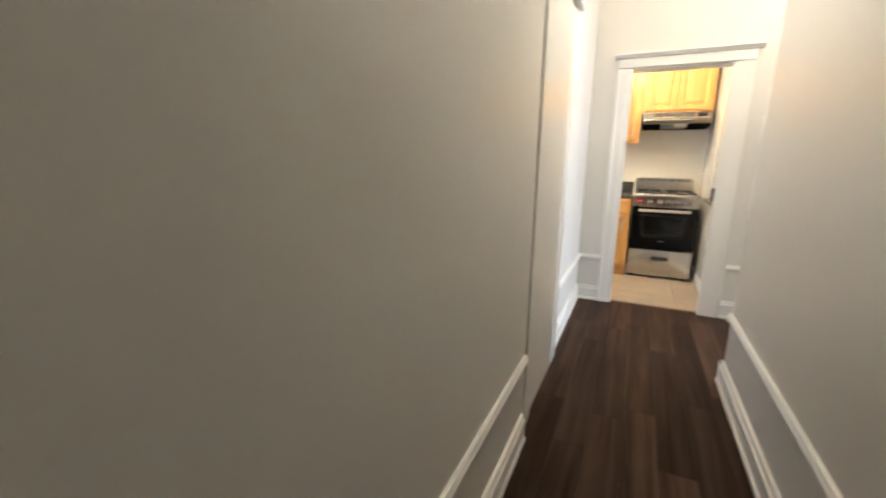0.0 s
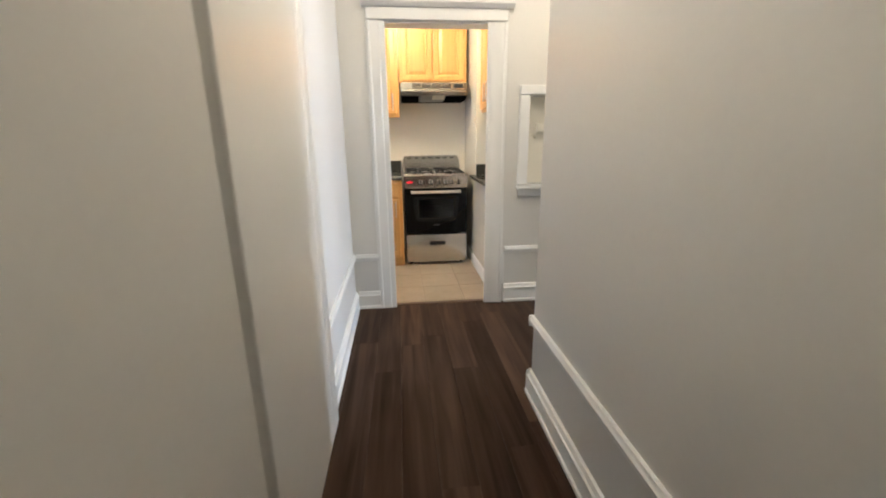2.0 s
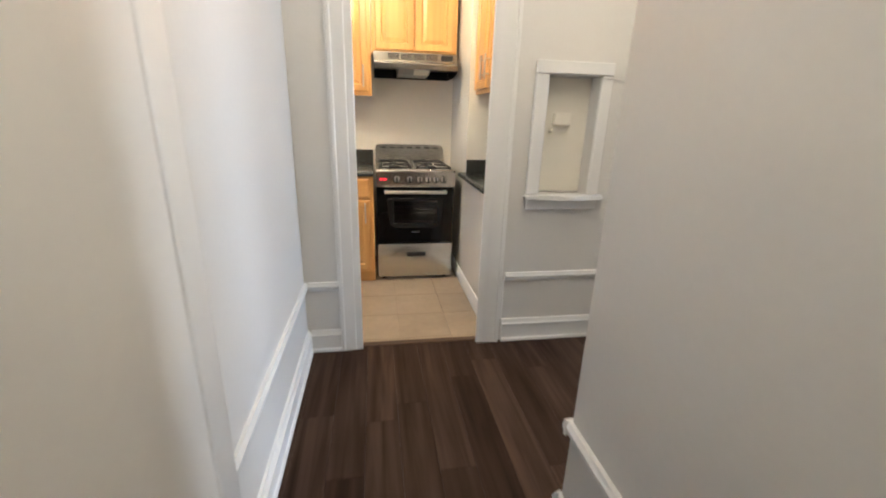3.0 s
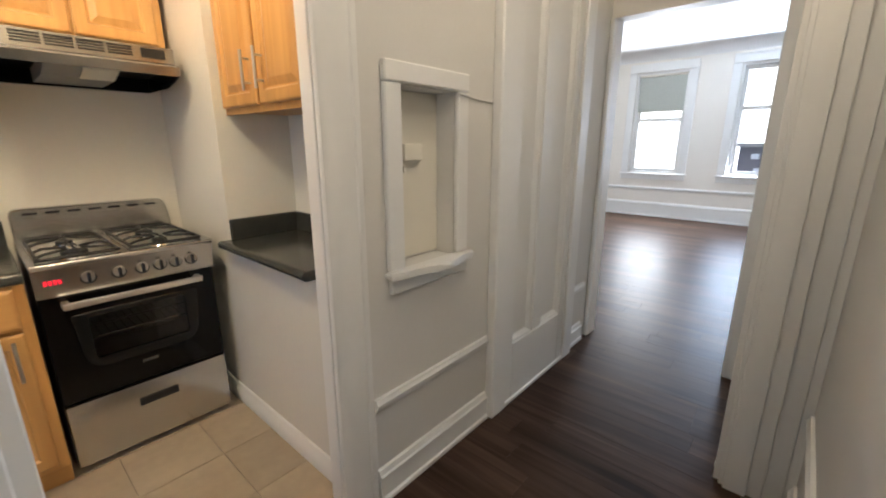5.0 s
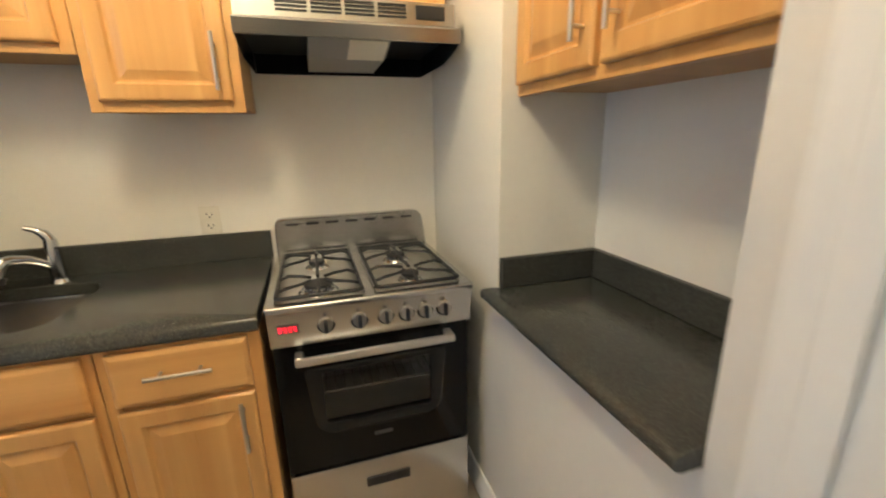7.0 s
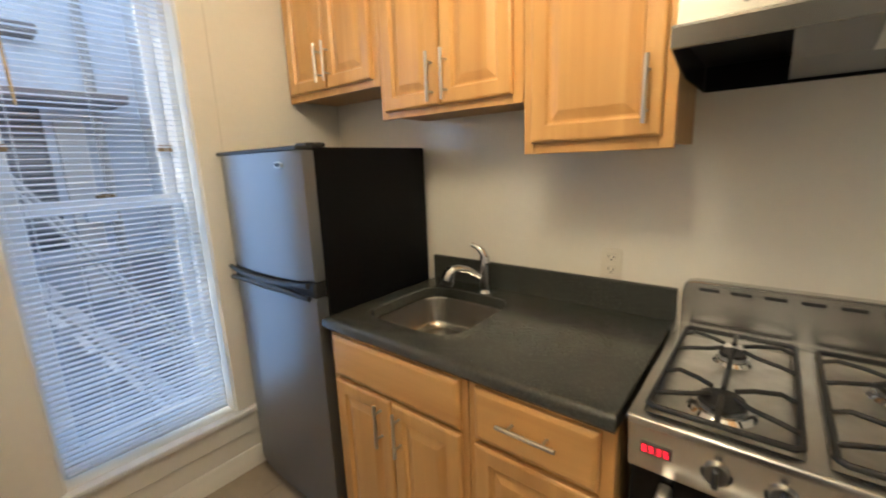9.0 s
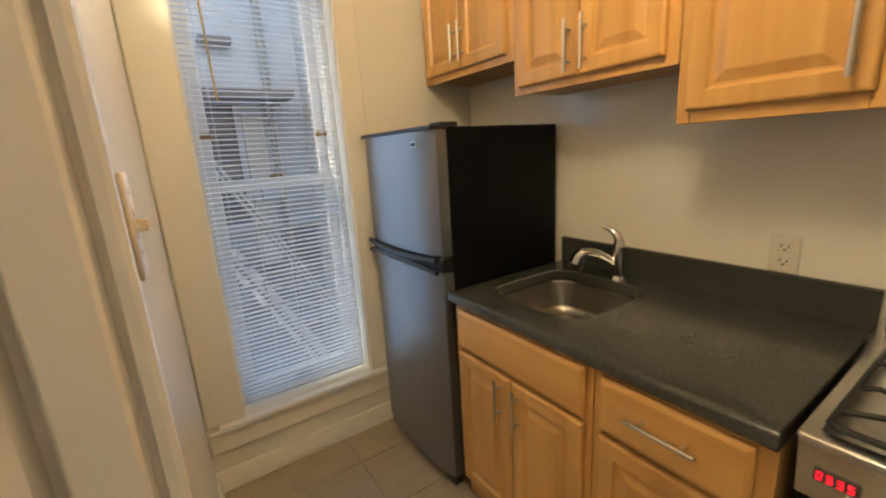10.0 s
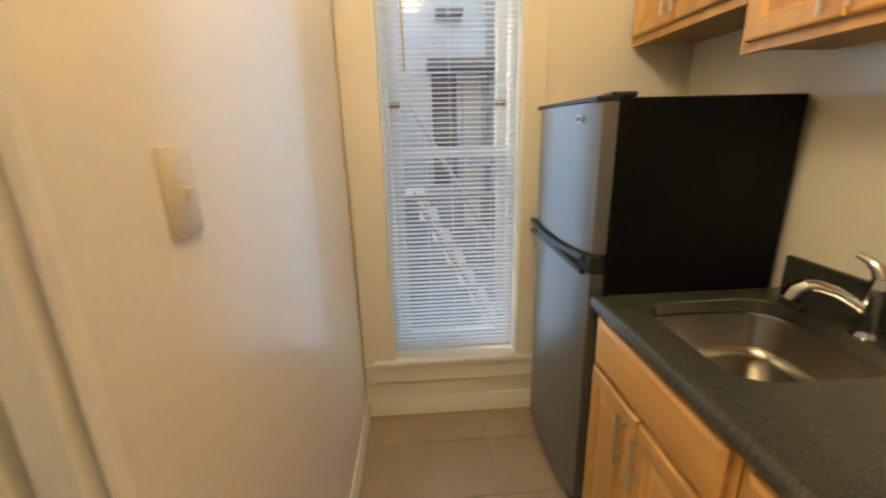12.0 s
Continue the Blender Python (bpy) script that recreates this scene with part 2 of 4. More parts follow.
BASE = [(0, 0.002), (0.026, 0.002), (0.026, 0.018), (0.018, 0.026), (0.018, 0.094), (0.022, 0.097), (0.022, 0.106), (0.015, 0.112), (0.015, 0.118), (0.010, 0.124), (0.010, 0.131), (0, 0.136)]
RAIL = [(0, 0.374), (0.008, 0.374), (0.010, 0.386), (0.018, 0.392), (0.020, 0.407), (0.014, 0.415), (0.012, 0.425), (0, 0.427)]
H = 2.95

# ---- the large structure ----
W0, E0, S0, N0 = -0.285, 0.645, -1.3, 4.0
KW, KN, KE = -1.62, 5.64, 0.75
WN = -0.336
setting("wall_hall_west", boxes((-0.45, W0, S0, 1.800, 0, H)), WALL, "greige painted plaster wall of the narrow hall", "wall")
setting("wall_hall_reveal", boxes((-0.45, -0.330, 1.800, 1.868, 0, H)), WALL, "narrow recessed strip of wall beside the hall door", "wall")
setting("wall_hall_lintel", boxes((-0.45, -0.292, 1.868, 2.70, 2.06, H)), WALL, "greige painted wall above the hall door", "wall")
setting("wall_hall_corner", boxes((-0.45, WN, 2.70, N0, 0, H)), WALL, "greige painted wall beyond the hall door", "wall")
setting("wall_hall_east", boxes((E0, 1.80, S0, 2.80, 0, H), bevel=0.006, seg=2), WALL, "greige painted plaster wall with a soft corner", "wall", smooth=40)
setting("wall_vestibule_south", boxes((1.80, 2.74, S0, 3.03, 0, H)), TRIM, "white painted wall beside the living-room opening", "wall")
setting("wall_hall_south", boxes((-0.45, E0, S0 - 0.12, S0, 0, H)), WALL, "plain painted wall closing the hall", "wall")
DX0, DX1, DZ = -0.072, 0.698, 1.985
DL, DR, JX = -0.032, 0.645, -0.130
setting("wall_kitchen_door", boxes(
    (-1.62, JX - 0.03, N0, 4.135, 0, H), (JX - 0.03, DX1, N0, 4.135, DZ, H), (DX1, KE, N0, 4.135, 0, H), (KE, 0.949, N0, 4.235, 0, H),
    (0.949, 1.239, N0, 4.235, 0, 0.905), (0.949, 1.239, N0, 4.235, 1.53, H), (0.949, 1.239, 4.10, 4.235, 0.905, 1.53), (1.239, 2.74, N0, 4.235, 0, H)), WALL, "greige painted wall with the kitchen doorway and a shallow niche", "wall")
setting("wall_living_west", boxes((2.74, 2.86, S0, 3.15, 0, H), (2.74, 2.86, 3.97, 8.0, 0, H), (2.74, 2.86, 3.15, 3.97, 2.08, H)), LWALL, "white painted wall with a wide opening", "wall")
LX = 8.5
setting("wall_living_east", boxes((LX, LX + 0.25, S0, 3.19, 0, H), (LX, LX + 0.25, 4.0, 4.74, 0, H), (LX, LX + 0.25, 5.6, 8.0, 0, H), (LX, LX + 0.25, 3.19, 4.0, 0, 0.82), (LX, LX + 0.25, 3.19, 4.0, 2.6, H), (LX, LX + 0.25, 4.74, 5.6, 0, 0.82), (LX, LX + 0.25, 4.74, 5.6, 2.6, H)), LWALL, "white painted wall with two tall sash windows", "wall")
setting("wall_living_south", boxes((2.86, LX, S0 - 0.12, S0, 0, H)), LWALL, "plain white wall closing the living room", "wall")
setting("wall_living_north", boxes((2.86, LX, 8.0, 8.12, 0, H)), LWALL, "plain white wall closing the living room", "wall")
WY0, WY1, WZ0, WZ1 = 4.30, 4.90, 0.325, 2.36
setting("wall_kitchen_west", boxes((-1.86, KW, 4.0, WY0, 0, H), (-1.86, KW, WY1, 5.76, 0, H), (-1.86, KW, WY0, WY1, 0, WZ0), (-1.86, KW, WY0, WY1, WZ1, H)), KWALL, "cream painted wall with a tall window", "wall")
setting("wall_kitchen_north", boxes((KW, 1.3, KN, KN + 0.12, 0, H)), KWALL, "cream painted wall behind the counter and the range", "wall")
setting("wall_kitchen_south", boxes((KW, JX + 0.003, 4.135, 4.139, 0, H), (DX1 + 0.02, KE, 4.135, 4.139, 0, H), (JX, DX1 + 0.02, 4.135, 4.139, DZ + 0.02, H)), KWALL, "cream semi-gloss painted wall beside the doorway", "wall")
AY0, AY1, AX = 4.235, 4.965, 1.10
setting("wall_kitchen_east", boxes((KE, AX + 0.1, AY0, AY1, 0, 0.865), (AX, AX + 0.1, AY0, AY1, 0.865, H), (KE, AX + 0.1, AY1, KN, 0, H), (KE, AX, AY0, AY1, 2.3, H)), KWALL, "cream painted partition with a counter-height recess", "wall")
setting("ceiling", boxes((-1.86, LX + 0.25, S0 - 0.12, 8.12, H, H + 0.1)), CEIL, "plain white plaster ceiling", "ceiling")
# Low ceiling added out of view to hold the kitchen lamp and bounce its light.
setting("ceiling_kitchen", boxes((KW, AX, 4.139, KN, 2.70, 2.76)), CEIL, "assumed low white kitchen ceiling, out of view", "ceiling")
setting("floor", boxes((-0.45, LX + 0.25, S0 - 0.12, 4.03, -0.12, -0.012), (2.74, LX + 0.25, 4.03, 8.12, -0.12, -0.012), (-1.86, 2.74, 4.03, 5.76, -0.12, -0.008)), GROUT, "subfloor under the boards and tiles", "floor")

# ---- mouldings, casings and doors ----
KBASE = [(0, 0.002), (0.018, 0.002), (0.018, 0.066), (0.012, 0.074), (0.012, 0.088), (0.006, 0.098), (0, 0.100)]
for name, shape in (("baseboard", BASE), ("chair_rail", RAIL)):
    run_profile(name, shape, "y", S0, 1.792, W0, 1)
    run_profile(name, shape, "y", S0, 2.812, E0, -1)
    run_profile(name, shape, "y", 2.705, N0, WN, 1)
    run_profile(name, shape, "x", WN + 0.02, -0.152, N0, -1)
    run_profile(name, [(p, z + (0.022 if shape is RAIL else 0.012 if z > 0.09 else 0)) for p, z in shape], "x", 0.80, 1.488, N0, -1)
    run_profile(name, shape, "x", 2.41, 2.64, N0, -1)
    run_profile(name, shape, "x", 1.86, 2.70, 3.03, 1)
    run_profile(name, shape, "x", E0 - 0.02, 1.76, 2.80, 1)
run_profile("baseboard", KBASE, "y", 4.16, KN, KE, -1)
run_profile("baseboard", KBASE, "x", KW, -0.15, 4.139, 1, KWALL)
run_profile("baseboard", KBASE, "y", 4.14, KN, KW, 1, KWALL)
setting("trim", boxes((0.783, 0.797, 3.988, N0, 0.15, 0.40), bevel=0.003), TRIM, "white painted panel edge below the chair rail", "trim")


def casing_leg(name, x_out, x_in, y_wall, side, z0, z1, mat):
    """An upright moulded board beside a doorway: a flat field, two beads and a thin back band."""
    d = x_in - x_out
    rows = [(0, 0), (0, 0.022), (0.02, 0.025), (0.15, 0.025), (0.19, 0.0205), (0.66, 0.0185), (0.70, 0.0145), (0.97, 0.0135), (1, 0.010), (1, 0)]
    bm = bmesh.new()
    extrude_profile(bm, [(x_out + u * d, y_wall + side * v) for u, v in rows], "z", z0, z1)
    return setting(name, bm, mat, "white painted moulded door casing", "trim", smooth=35)


casing_leg("trim", -0.150, DL, N0, -1, 0, DZ, TRIM)
casing_leg("trim", 0.780, DR, N0, -1, 0, DZ, TRIM)
setting("trim", boxes((-0.150, 0.780, 3.972, N0, DZ + 0.002, 2.060), bevel=0.004), TRIM, "white painted door head casing", "trim")
cap = bmesh.new()
extrude_profile(cap, [(N0, 2.062), (3.960, 2.062), (3.957, 2.068), (3.950, 2.072), (3.944, 2.080), (3.938, 2.084), (3.938, 2.096), (N0, 2.099)], "x", -0.176, 0.815)
setting("trim", cap, TRIM, "moulded cap over the kitchen doorway", "trim", smooth=35)
setting("door_frame", boxes((DX1 - 0.012, DX1 + 0.001, N0 + 0.001, 4.138, 0, DZ), (DX0 + 0.012, DX1 - 0.012, N0 + 0.001, 4.138, DZ - 0.012, DZ + 0.001),
                             (DX1 - 0.022, DX1 - 0.012, 4.06, 4.10, 0, DZ - 0.012), bevel=0.002), TRIM, "white painted jamb lining of the kitchen doorway", "door frame")
jamb = bmesh.new()
extrude_profile(jamb, [(JX - 0.031, N0 + 0.001), (DX0 + 0.010, N0 + 0.001), (DX0 + 0.012, N0 + 0.003), (DX0 + 0.012, 4.046), (DX0 + 0.009, 4.052), (-0.082, 4.062), (-0.088, 4.068), (-0.092, 4.072), (-0.122, 4.0735), (-0.124, 4.079), (-0.122, 4.0845), (-0.103, 4.086),
                       (-0.099, 4.089), (-0.0985, 4.108), (-0.100, 4.126), (-0.104, 4.129), (-0.121, 4.131), (-0.121, 4.136), (-0.112, 4.138), (-0.110, 4.146), (-0.113, 4.1505), (-0.126, 4.1505), (-0.128, 4.1345), (JX - 0.031, 4.1345)], "z", 0, DZ)
setting("door_frame", jamb, TRIM, "white painted rebated jamb, chipped along its edge", "door frame", smooth=30)
for z in (1.145, 1.215):
    setting("screw_hole", cyl(bmesh.new(), (DX0 + 0.0118, 4.030, z), (DX0 + 0.0124, 4.030, z), 0.0022, seg=8), SHADOWGAP, "small dark screw hole in the jamb", "screw hole")
casing_leg("trim", 0.748, DX1, 4.139, 1, 0, DZ, TRIM)
setting("trim", boxes((-0.140, 0.748, 4.139, 4.165, DZ + 0.002, 2.10), bevel=0.004), KWALL, "painted head casing on the kitchen side", "trim")
setting("threshold", boxes((DX0 + 0.012, DX1 - 0.012, 4.012, 4.052, -0.012, 0.007), bevel=0.003), wood_material("threshold_wood", (0.12, 0.07, 0.04), (0.06, 0.033, 0.02), 0.4, "x"), "dark wooden threshold strip between boards and tiles", "threshold")


def nested(bm, u0, u1, v0, v1, loops, at):
    """A panel of nested rectangles. loops: (inset, depth) from the back edge to the field; at: (u, v, depth) to a place."""
    rings = [[bm.verts.new(at(u, v, d)) for u, v in ((u0 + i, v0 + i), (u1 - i, v0 + i), (u1 - i, v1 - i), (u0 + i, v1 - i))] for i, d in loops]
    for a, b in zip(rings, rings[1:]):
        for k in range(4):
            bm.faces.new((a[k], a[(k + 1) % 4], b[(k + 1) % 4], b[k]))
    bm.faces.new(rings[0][::-1])
    bm.faces.new(rings[-1])
    return bm


# flush door in the hall's west wall
hall_door = thing("door_1", (-0.292, 2.30, 0), "flush white painted door, shut, in the hall wall", "door", kind="structure")
part("door_leaf", boxes((-0.440, -0.296, 1.987, 2.598, 0.004, 2.04), bevel=0.003), TRIM, hall_door)
part("casing", boxes((-0.440, -0.288, 1.870, 1.985, 0.0, 2.058), bevel=0.006, seg=2), TRIM, hall_door)
part("casing", boxes((-0.440, -0.293, 2.600, 2.704, 0.0, 2.058), bevel=0.010, seg=3), TRIM, hall_door, smooth=60)
setting("trim", boxes((-0.2915, -0.268, 1.85, 2.72, 2.062, 2.13), (-0.2915, -0.240, 1.84, 2.78, 2.132, 2.165), bevel=0.006), TRIM, "white moulded cap over the hall door", "trim")

# tall panelled door beside the niche
panel_door = thing("door_2", (1.95, 3.99, 0), "tall white glossy panelled door, shut", "door", kind="structure")
bm = boxes((1.492, 1.615, 3.952, N0, 0, 2.30), bevel=0.006)
part("casing", bm, TRIM, panel_door)
part("casing", boxes((2.285, 2.40, 3.952, N0, 0, 2.30), bevel=0.006), TRIM, panel_door)
part("stile", boxes((1.617, 1.685, 3.966, N0, 0.01, 2.28), bevel=0.004), TRIM, panel_door)
part("stile", boxes((2.215, 2.283, 3.966, N0, 0.01, 2.28), bevel=0.004), TRIM, panel_door)
part("stile", boxes((1.885, 1.985, 3.966, N0, 0.34, 2.15), bevel=0.004), TRIM, panel_door)
part("rail", boxes((1.687, 2.213, 3.966, N0, 0.01, 0.338), bevel=0.004), TRIM, panel_door)
part("rail", boxes((1.687, 2.213, 3.966, N0, 2.152, 2.28), bevel=0.004), TRIM, panel_door)
for a, b in ((1.687, 1.883), (1.987, 2.213)):
    bm = bmesh.new()
    nested(bm, a, b, 0.34, 2.15, [(0, 0.0), (0.0, -0.026), (0.006, -0.028), (0.014, -0.022), (0.020, -0.010), (0.026, -0.004)], lambda u, v, d: (u, N0 + d, v))
    part("panel", bm, TRIM, panel_door)
setting("trim", boxes((1.60, 2.40, 3.955, 3.972, 0.002, 0.024), bevel=0.004), TRIM, "white shoe moulding along the floor", "trim")

# cased opening to the living room
for y0, y1 in ((3.062, 3.15), (3.97, 3.998)):
    setting("trim", boxes((2.712, 2.739, y0, y1, 0, 2.078), bevel=0.006), TRIM, "white casing of the living-room opening", "trim")
for x in (1.800, 1.780, 1.764):
    setting("trim", boxes((x - 0.012, x - 0.001, 2.83 + (1.80 - x) * 3, 3.05 - (1.80 - x), 0, 2.3), bevel=0.004, seg=2), TRIM, "white moulded casing at the wall's end", "trim", smooth=50)

# ---- niche ----
niche = thing("wall_niche", (1.11, N0, 0.87), "white painted niche frame with a bowed shelf sill", "niche")
part("casing", boxes((0.878, 0.950, 3.976, N0, 0.917, 1.532), bevel=0.005), TRIM, niche)
part("casing", boxes((1.238, 1.303, 3.976, N0, 0.917, 1.532), bevel=0.005), TRIM, niche)
part("head", boxes((0.878, 1.303, 3.974, N0, 1.534, 1.598), bevel=0.005), TRIM, niche)
bm = bmesh.new()
outline = [(0.868, 4.098 - 0.10), (0.868, 3.962), (0.885, 3.948), (0.93, 3.945)]
outline += [(0.96 + 0.03 * k, 3.945 - 0.035 * math.sin(math.pi * k / 10) ** 2) for k in range(11)]
outline += [(1.29, 3.948), (1.310, 3.945), (1.325, 3.962), (1.325, N0)]
extrude_profile(bm, outline, "z", 0.889, 0.915)
bmesh.ops.bevel(bm, geom=[e for e in bm.edges if abs(e.verts[0].co.z - e.verts[1].co.z) < 1e-4], offset=0.006, segments=2, affect="EDGES")
part("sill", bm, TRIM, niche, "bowed sill of the niche", smooth=45)
part("apron", boxes((0.884, 1.300, 3.978, N0, 0.829, 0.888), bevel=0.004), TRIM, niche)
back = material("niche_paint", (0.80, 0.76, 0.66), 0.35, stain=0.03, bump=0.08)
part("back_board", boxes((0.9505, 1.2375, 4.088, 4.0995, 0.917, 1.528)), back, niche, "cream painted back board")
plate = thing("door_chime", (1.09, 4.088, 1.28), "small cream painted plate fixed inside the niche", "wall plate")
part("plate", boxes((1.035, 1.130, 4.060, 4.0875, 1.282, 1.345), bevel=0.006, seg=2), back, plate)
part("button", cyl(bmesh.new(), (1.03, 4.0875, 1.255), (1.03, 4.05, 1.255), 0.014, 0.011), back, plate, smooth=50)
wire = thing("wire", (1.41, 3.99, 1.52), "thin painted wire running along the wall", "wire")
part("cable", tube(bmesh.new(), [(1.24, 3.972, 1.522), (1.300, 3.973, 1.520), (1.312, 3.994, 1.519), (1.40, 3.995, 1.514), (1.492, 3.995, 1.512)], 0.0035, 6), WALL, wire, smooth=60)

# ---- kitchen: window with blind ----
window = thing("window_1", (-1.75, 4.60, WZ0), "tall white double-hung sash window", "window", kind="structure")
XS, XL = -1.80, -1.765
part("window_frame", boxes((-1.858, -1.70, WY0, WY0 + 0.03, WZ0, WZ1), (-1.858, -1.70, WY1 - 0.03, WY1, WZ0, WZ1), (-1.858, -1.70, WY0 + 0.03, WY1 - 0.03, WZ1 - 0.03, WZ1), bevel=0.003), TRIM, window)
lower = part("lower_sash", boxes((XL - 0.018, XL + 0.018, WY0 + 0.031, WY0 + 0.075, WZ0 + 0.002, 1.345), (XL - 0.018, XL + 0.018, WY1 - 0.075, WY1 - 0.031, WZ0 + 0.002, 1.345), (XL - 0.018, XL + 0.018, WY0 + 0.0755, WY1 - 0.0755, WZ0 + 0.002, WZ0 + 0.07), (XL - 0.02, XL + 0.02, WY0 + 0.0755, WY1 - 0.0755, 1.295, 1.345), bevel=0.003), TRIM, window)
part("pane", boxes((XL - 0.003, XL + 0.001, WY0 + 0.072, WY1 - 0.072, WZ0 + 0.066, 1.30)), GLASS, lower).visible_shadow = False
upper = part("upper_sash", boxes((XS - 0.016, XS + 0.016, WY0 + 0.031, WY0 + 0.075, 1.30, WZ1 - 0.031), (XS - 0.016, XS + 0.016, WY1 - 0.075, WY1 - 0.031, 1.30, WZ1 - 0.031), (XS - 0.016, XS + 0.016, WY0 + 0.0755, WY1 - 0.0755, 1.30, 1.345), (XS - 0.016, XS + 0.016, WY0 + 0.0755, WY1 - 0.0755, WZ1 - 0.085, WZ1 - 0.031), bevel=0.003), TRIM, window)
part("pane", boxes((XS - 0.003, XS + 0.001, WY0 + 0.072, WY1 - 0.072, 1.34, WZ1 - 0.08)), GLASS, upper).visible_shadow = False
BRASS = material("dull_brass", (0.30, 0.20, 0.10), 0.4, 0.9, grain=0.1)
part("sash_lock", boxes((XL - 0.012, XL + 0.012, 4.585, 4.64, 1.346, 1.36), (XL - 0.006, XL + 0.006, 4.60, 4.625, 1.36, 1.372), bevel=0.003), BRASS, lower, "dull metal sash lock")
part("sash_lift", boxes((XL + 0.018, XL + 0.036, 4.56, 4.64, WZ0 + 0.03, WZ0 + 0.045), bevel=0.003), BRASS, lower, "small metal sash lift")
for y in (WY0 + 0.052, WY1 - 0.052):
    part("sash_stop", boxes((XS + 0.016, XS + 0.036, y - 0.028, y + 0.028, 1.52, 1.548), bevel=0.004), BRASS, upper, "small brass sash stop")
part("storm_rail", boxes((-1.852, -1.836, WY0 + 0.03, WY1 - 0.03, 1.085, 1.108), bevel=0.003), material("storm_frame", (0.36, 0.38, 0.40), 0.5, grain=0.05), window, "grey rail of the outer storm sash")
part("window_sill", boxes((-1.70, -1.578, WY0 - 0.11, WY1 + 0.10, WZ0 - 0.026, WZ0 - 0.001), bevel=0.006, seg=2), TRIM, window, smooth=45)
setting("trim", boxes((KW, KW + 0.016, 4.142, WY0 - 0.004, WZ0, 2.46), (KW, KW + 0.016, WY1 + 0.004, 5.01, WZ0, 2.46), (KW, KW + 0.016, 4.142, 5.01, 2.462, 2.56), bevel=0.004), KWALL, "cream painted flat window casing", "trim")
setting("trim", boxes((KW, KW + 0.018, 4.142, 5.01, 0.195, WZ0 - 0.028), bevel=0.005), KWALL, "cream painted apron below the window sill", "trim")

blind = thing("window_blind", (-1.685, 4.60, WZ0), "white horizontal slat blind, lowered with open slats", "blind")
# White vinyl; the slight blue is daylight put into its base colour.
VINYL = material("blue_tinted_vinyl", (0.80, 0.83, 0.88), 0.4, stain=0.02)
vn = VINYL.node_tree
see = vn.nodes.new("ShaderNodeBsdfTranslucent")
see.inputs["Color"].default_value = (0.80, 0.82, 0.84, 1)
blend = vn.nodes.new("ShaderNodeMixShader")
blend.inputs[0].default_value = 0.40
vn.links.new(vn.nodes["Principled BSDF"].outputs[0], blend.inputs[1])
vn.links.new(see.outputs[0], blend.inputs[2])
vn.links.new(blend.outputs[0], vn.nodes["Material Output"].inputs["Surface"])
XB = -1.668
part("head_rail", boxes((XB - 0.014, XB + 0.014, WY0 + 0.006, WY1 - 0.006, WZ1 - 0.035, WZ1 - 0.004), bevel=0.003), VINYL, blind)
part("bottom_rail", boxes((XB - 0.013, XB + 0.013, WY0 + 0.012, WY1 - 0.012, WZ0 + 0.022, WZ0 + 0.036), bevel=0.004), VINYL, blind)
bm = bmesh.new()
rows = [(-0.0120, -0.0016), (-0.006, 0.0006), (0, 0.0014), (0.006, 0.0006), (0.0120, -0.0016)]
extrude_profile(bm, [(x, z) for x, z in rows] + [(x, z - 0.0009) for x, z in reversed(rows)], "y", WY0 + 0.012, WY1 - 0.012)
slat_mesh = None
for k in range(94):
    z = WZ0 + 0.052 + k * 0.0207
    if slat_mesh is None:
        bmesh.ops.rotate(bm, verts=bm.verts[:], cent=(0, 0, 0), matrix=Matrix.Rotation(radians(5), 3, "Y"))
        bmesh.ops.translate(bm, verts=bm.verts[:], vec=(0, -4.60, 0))
        slat_mesh = mesh_of("slat", bm, VINYL, smooth=50)
    slat = new("slat", slat_mesh)
    slat.parent = blind
    slat.location = (XB + 1.685, 0.0, z - WZ0)
    slat.rotation_euler = (radians(random.uniform(-0.12, 0.12)), radians(random.uniform(-3, 3)), 0)
for y in (4.385, 4.60, 4.815):
    for dx in (-0.0125, 0.0125):
        part("ladder_cord", tube(bmesh.new(), [(XB + dx, y, WZ0 + 0.03), (XB + dx, y, WZ1 - 0.03)], 0.0009, 4), VINYL, blind)
part("tilt_wand", tube(bmesh.new(), [(XB + 0.022, 4.40, WZ1 - 0.04), (XB + 0.024, 4.41, 1.66)], 0.0045, 8), material("clear_amber_wand", (0.55, 0.38, 0.16), 0.25), blind, "slim amber tilt wand", smooth=60)
part("pull_cord", tube(bmesh.new(), [(XB + 0.02, 4.84, WZ1 - 0.04), (XB + 0.021, 4.842, 1.36)], 0.0016, 5), VINYL, blind)

# ---- kitchen: cabinets ----
DOOR_LOOPS = [(0, 0.020), (0.0, 0.006), (0.003, 0.002), (0.008, 0.0), (0.046, 0.0), (0.0495, 0.005), (0.053, 0.0100), (0.059, 0.0110), (0.084, 0.0016), (0.088, 0.001)]
SLAB_LOOPS = [(0, 0.020), (0.0, 0.008), (0.004, 0.004), (0.012, 0.0005), (0.018, 0.0)]


def bar_pull(a, b, out, parent):
    """A slim bar pull from a to b, on two posts; out: the way to the door's face."""
    a, b, out = Vector(a), Vector(b), Vector(out)
    bm = cyl(bmesh.new(), a, b, 0.0058, seg=12)
    for f in (0.2, 0.8):
        p = a.lerp(b, f)
        cyl(bm, p, p + out, 0.0042, seg=8)
    return part("handle", bm, NICKEL, parent, "slim satin nickel bar handle", smooth=50)


def north_cabinet(label, x0, x1, z0, z1, y_face, y_back, doors, slabs=(), toe=0.0, body=None):
    """A maple cabinet that faces the window's south side: carcass, face frame, raised-panel doors and drawer fronts."""
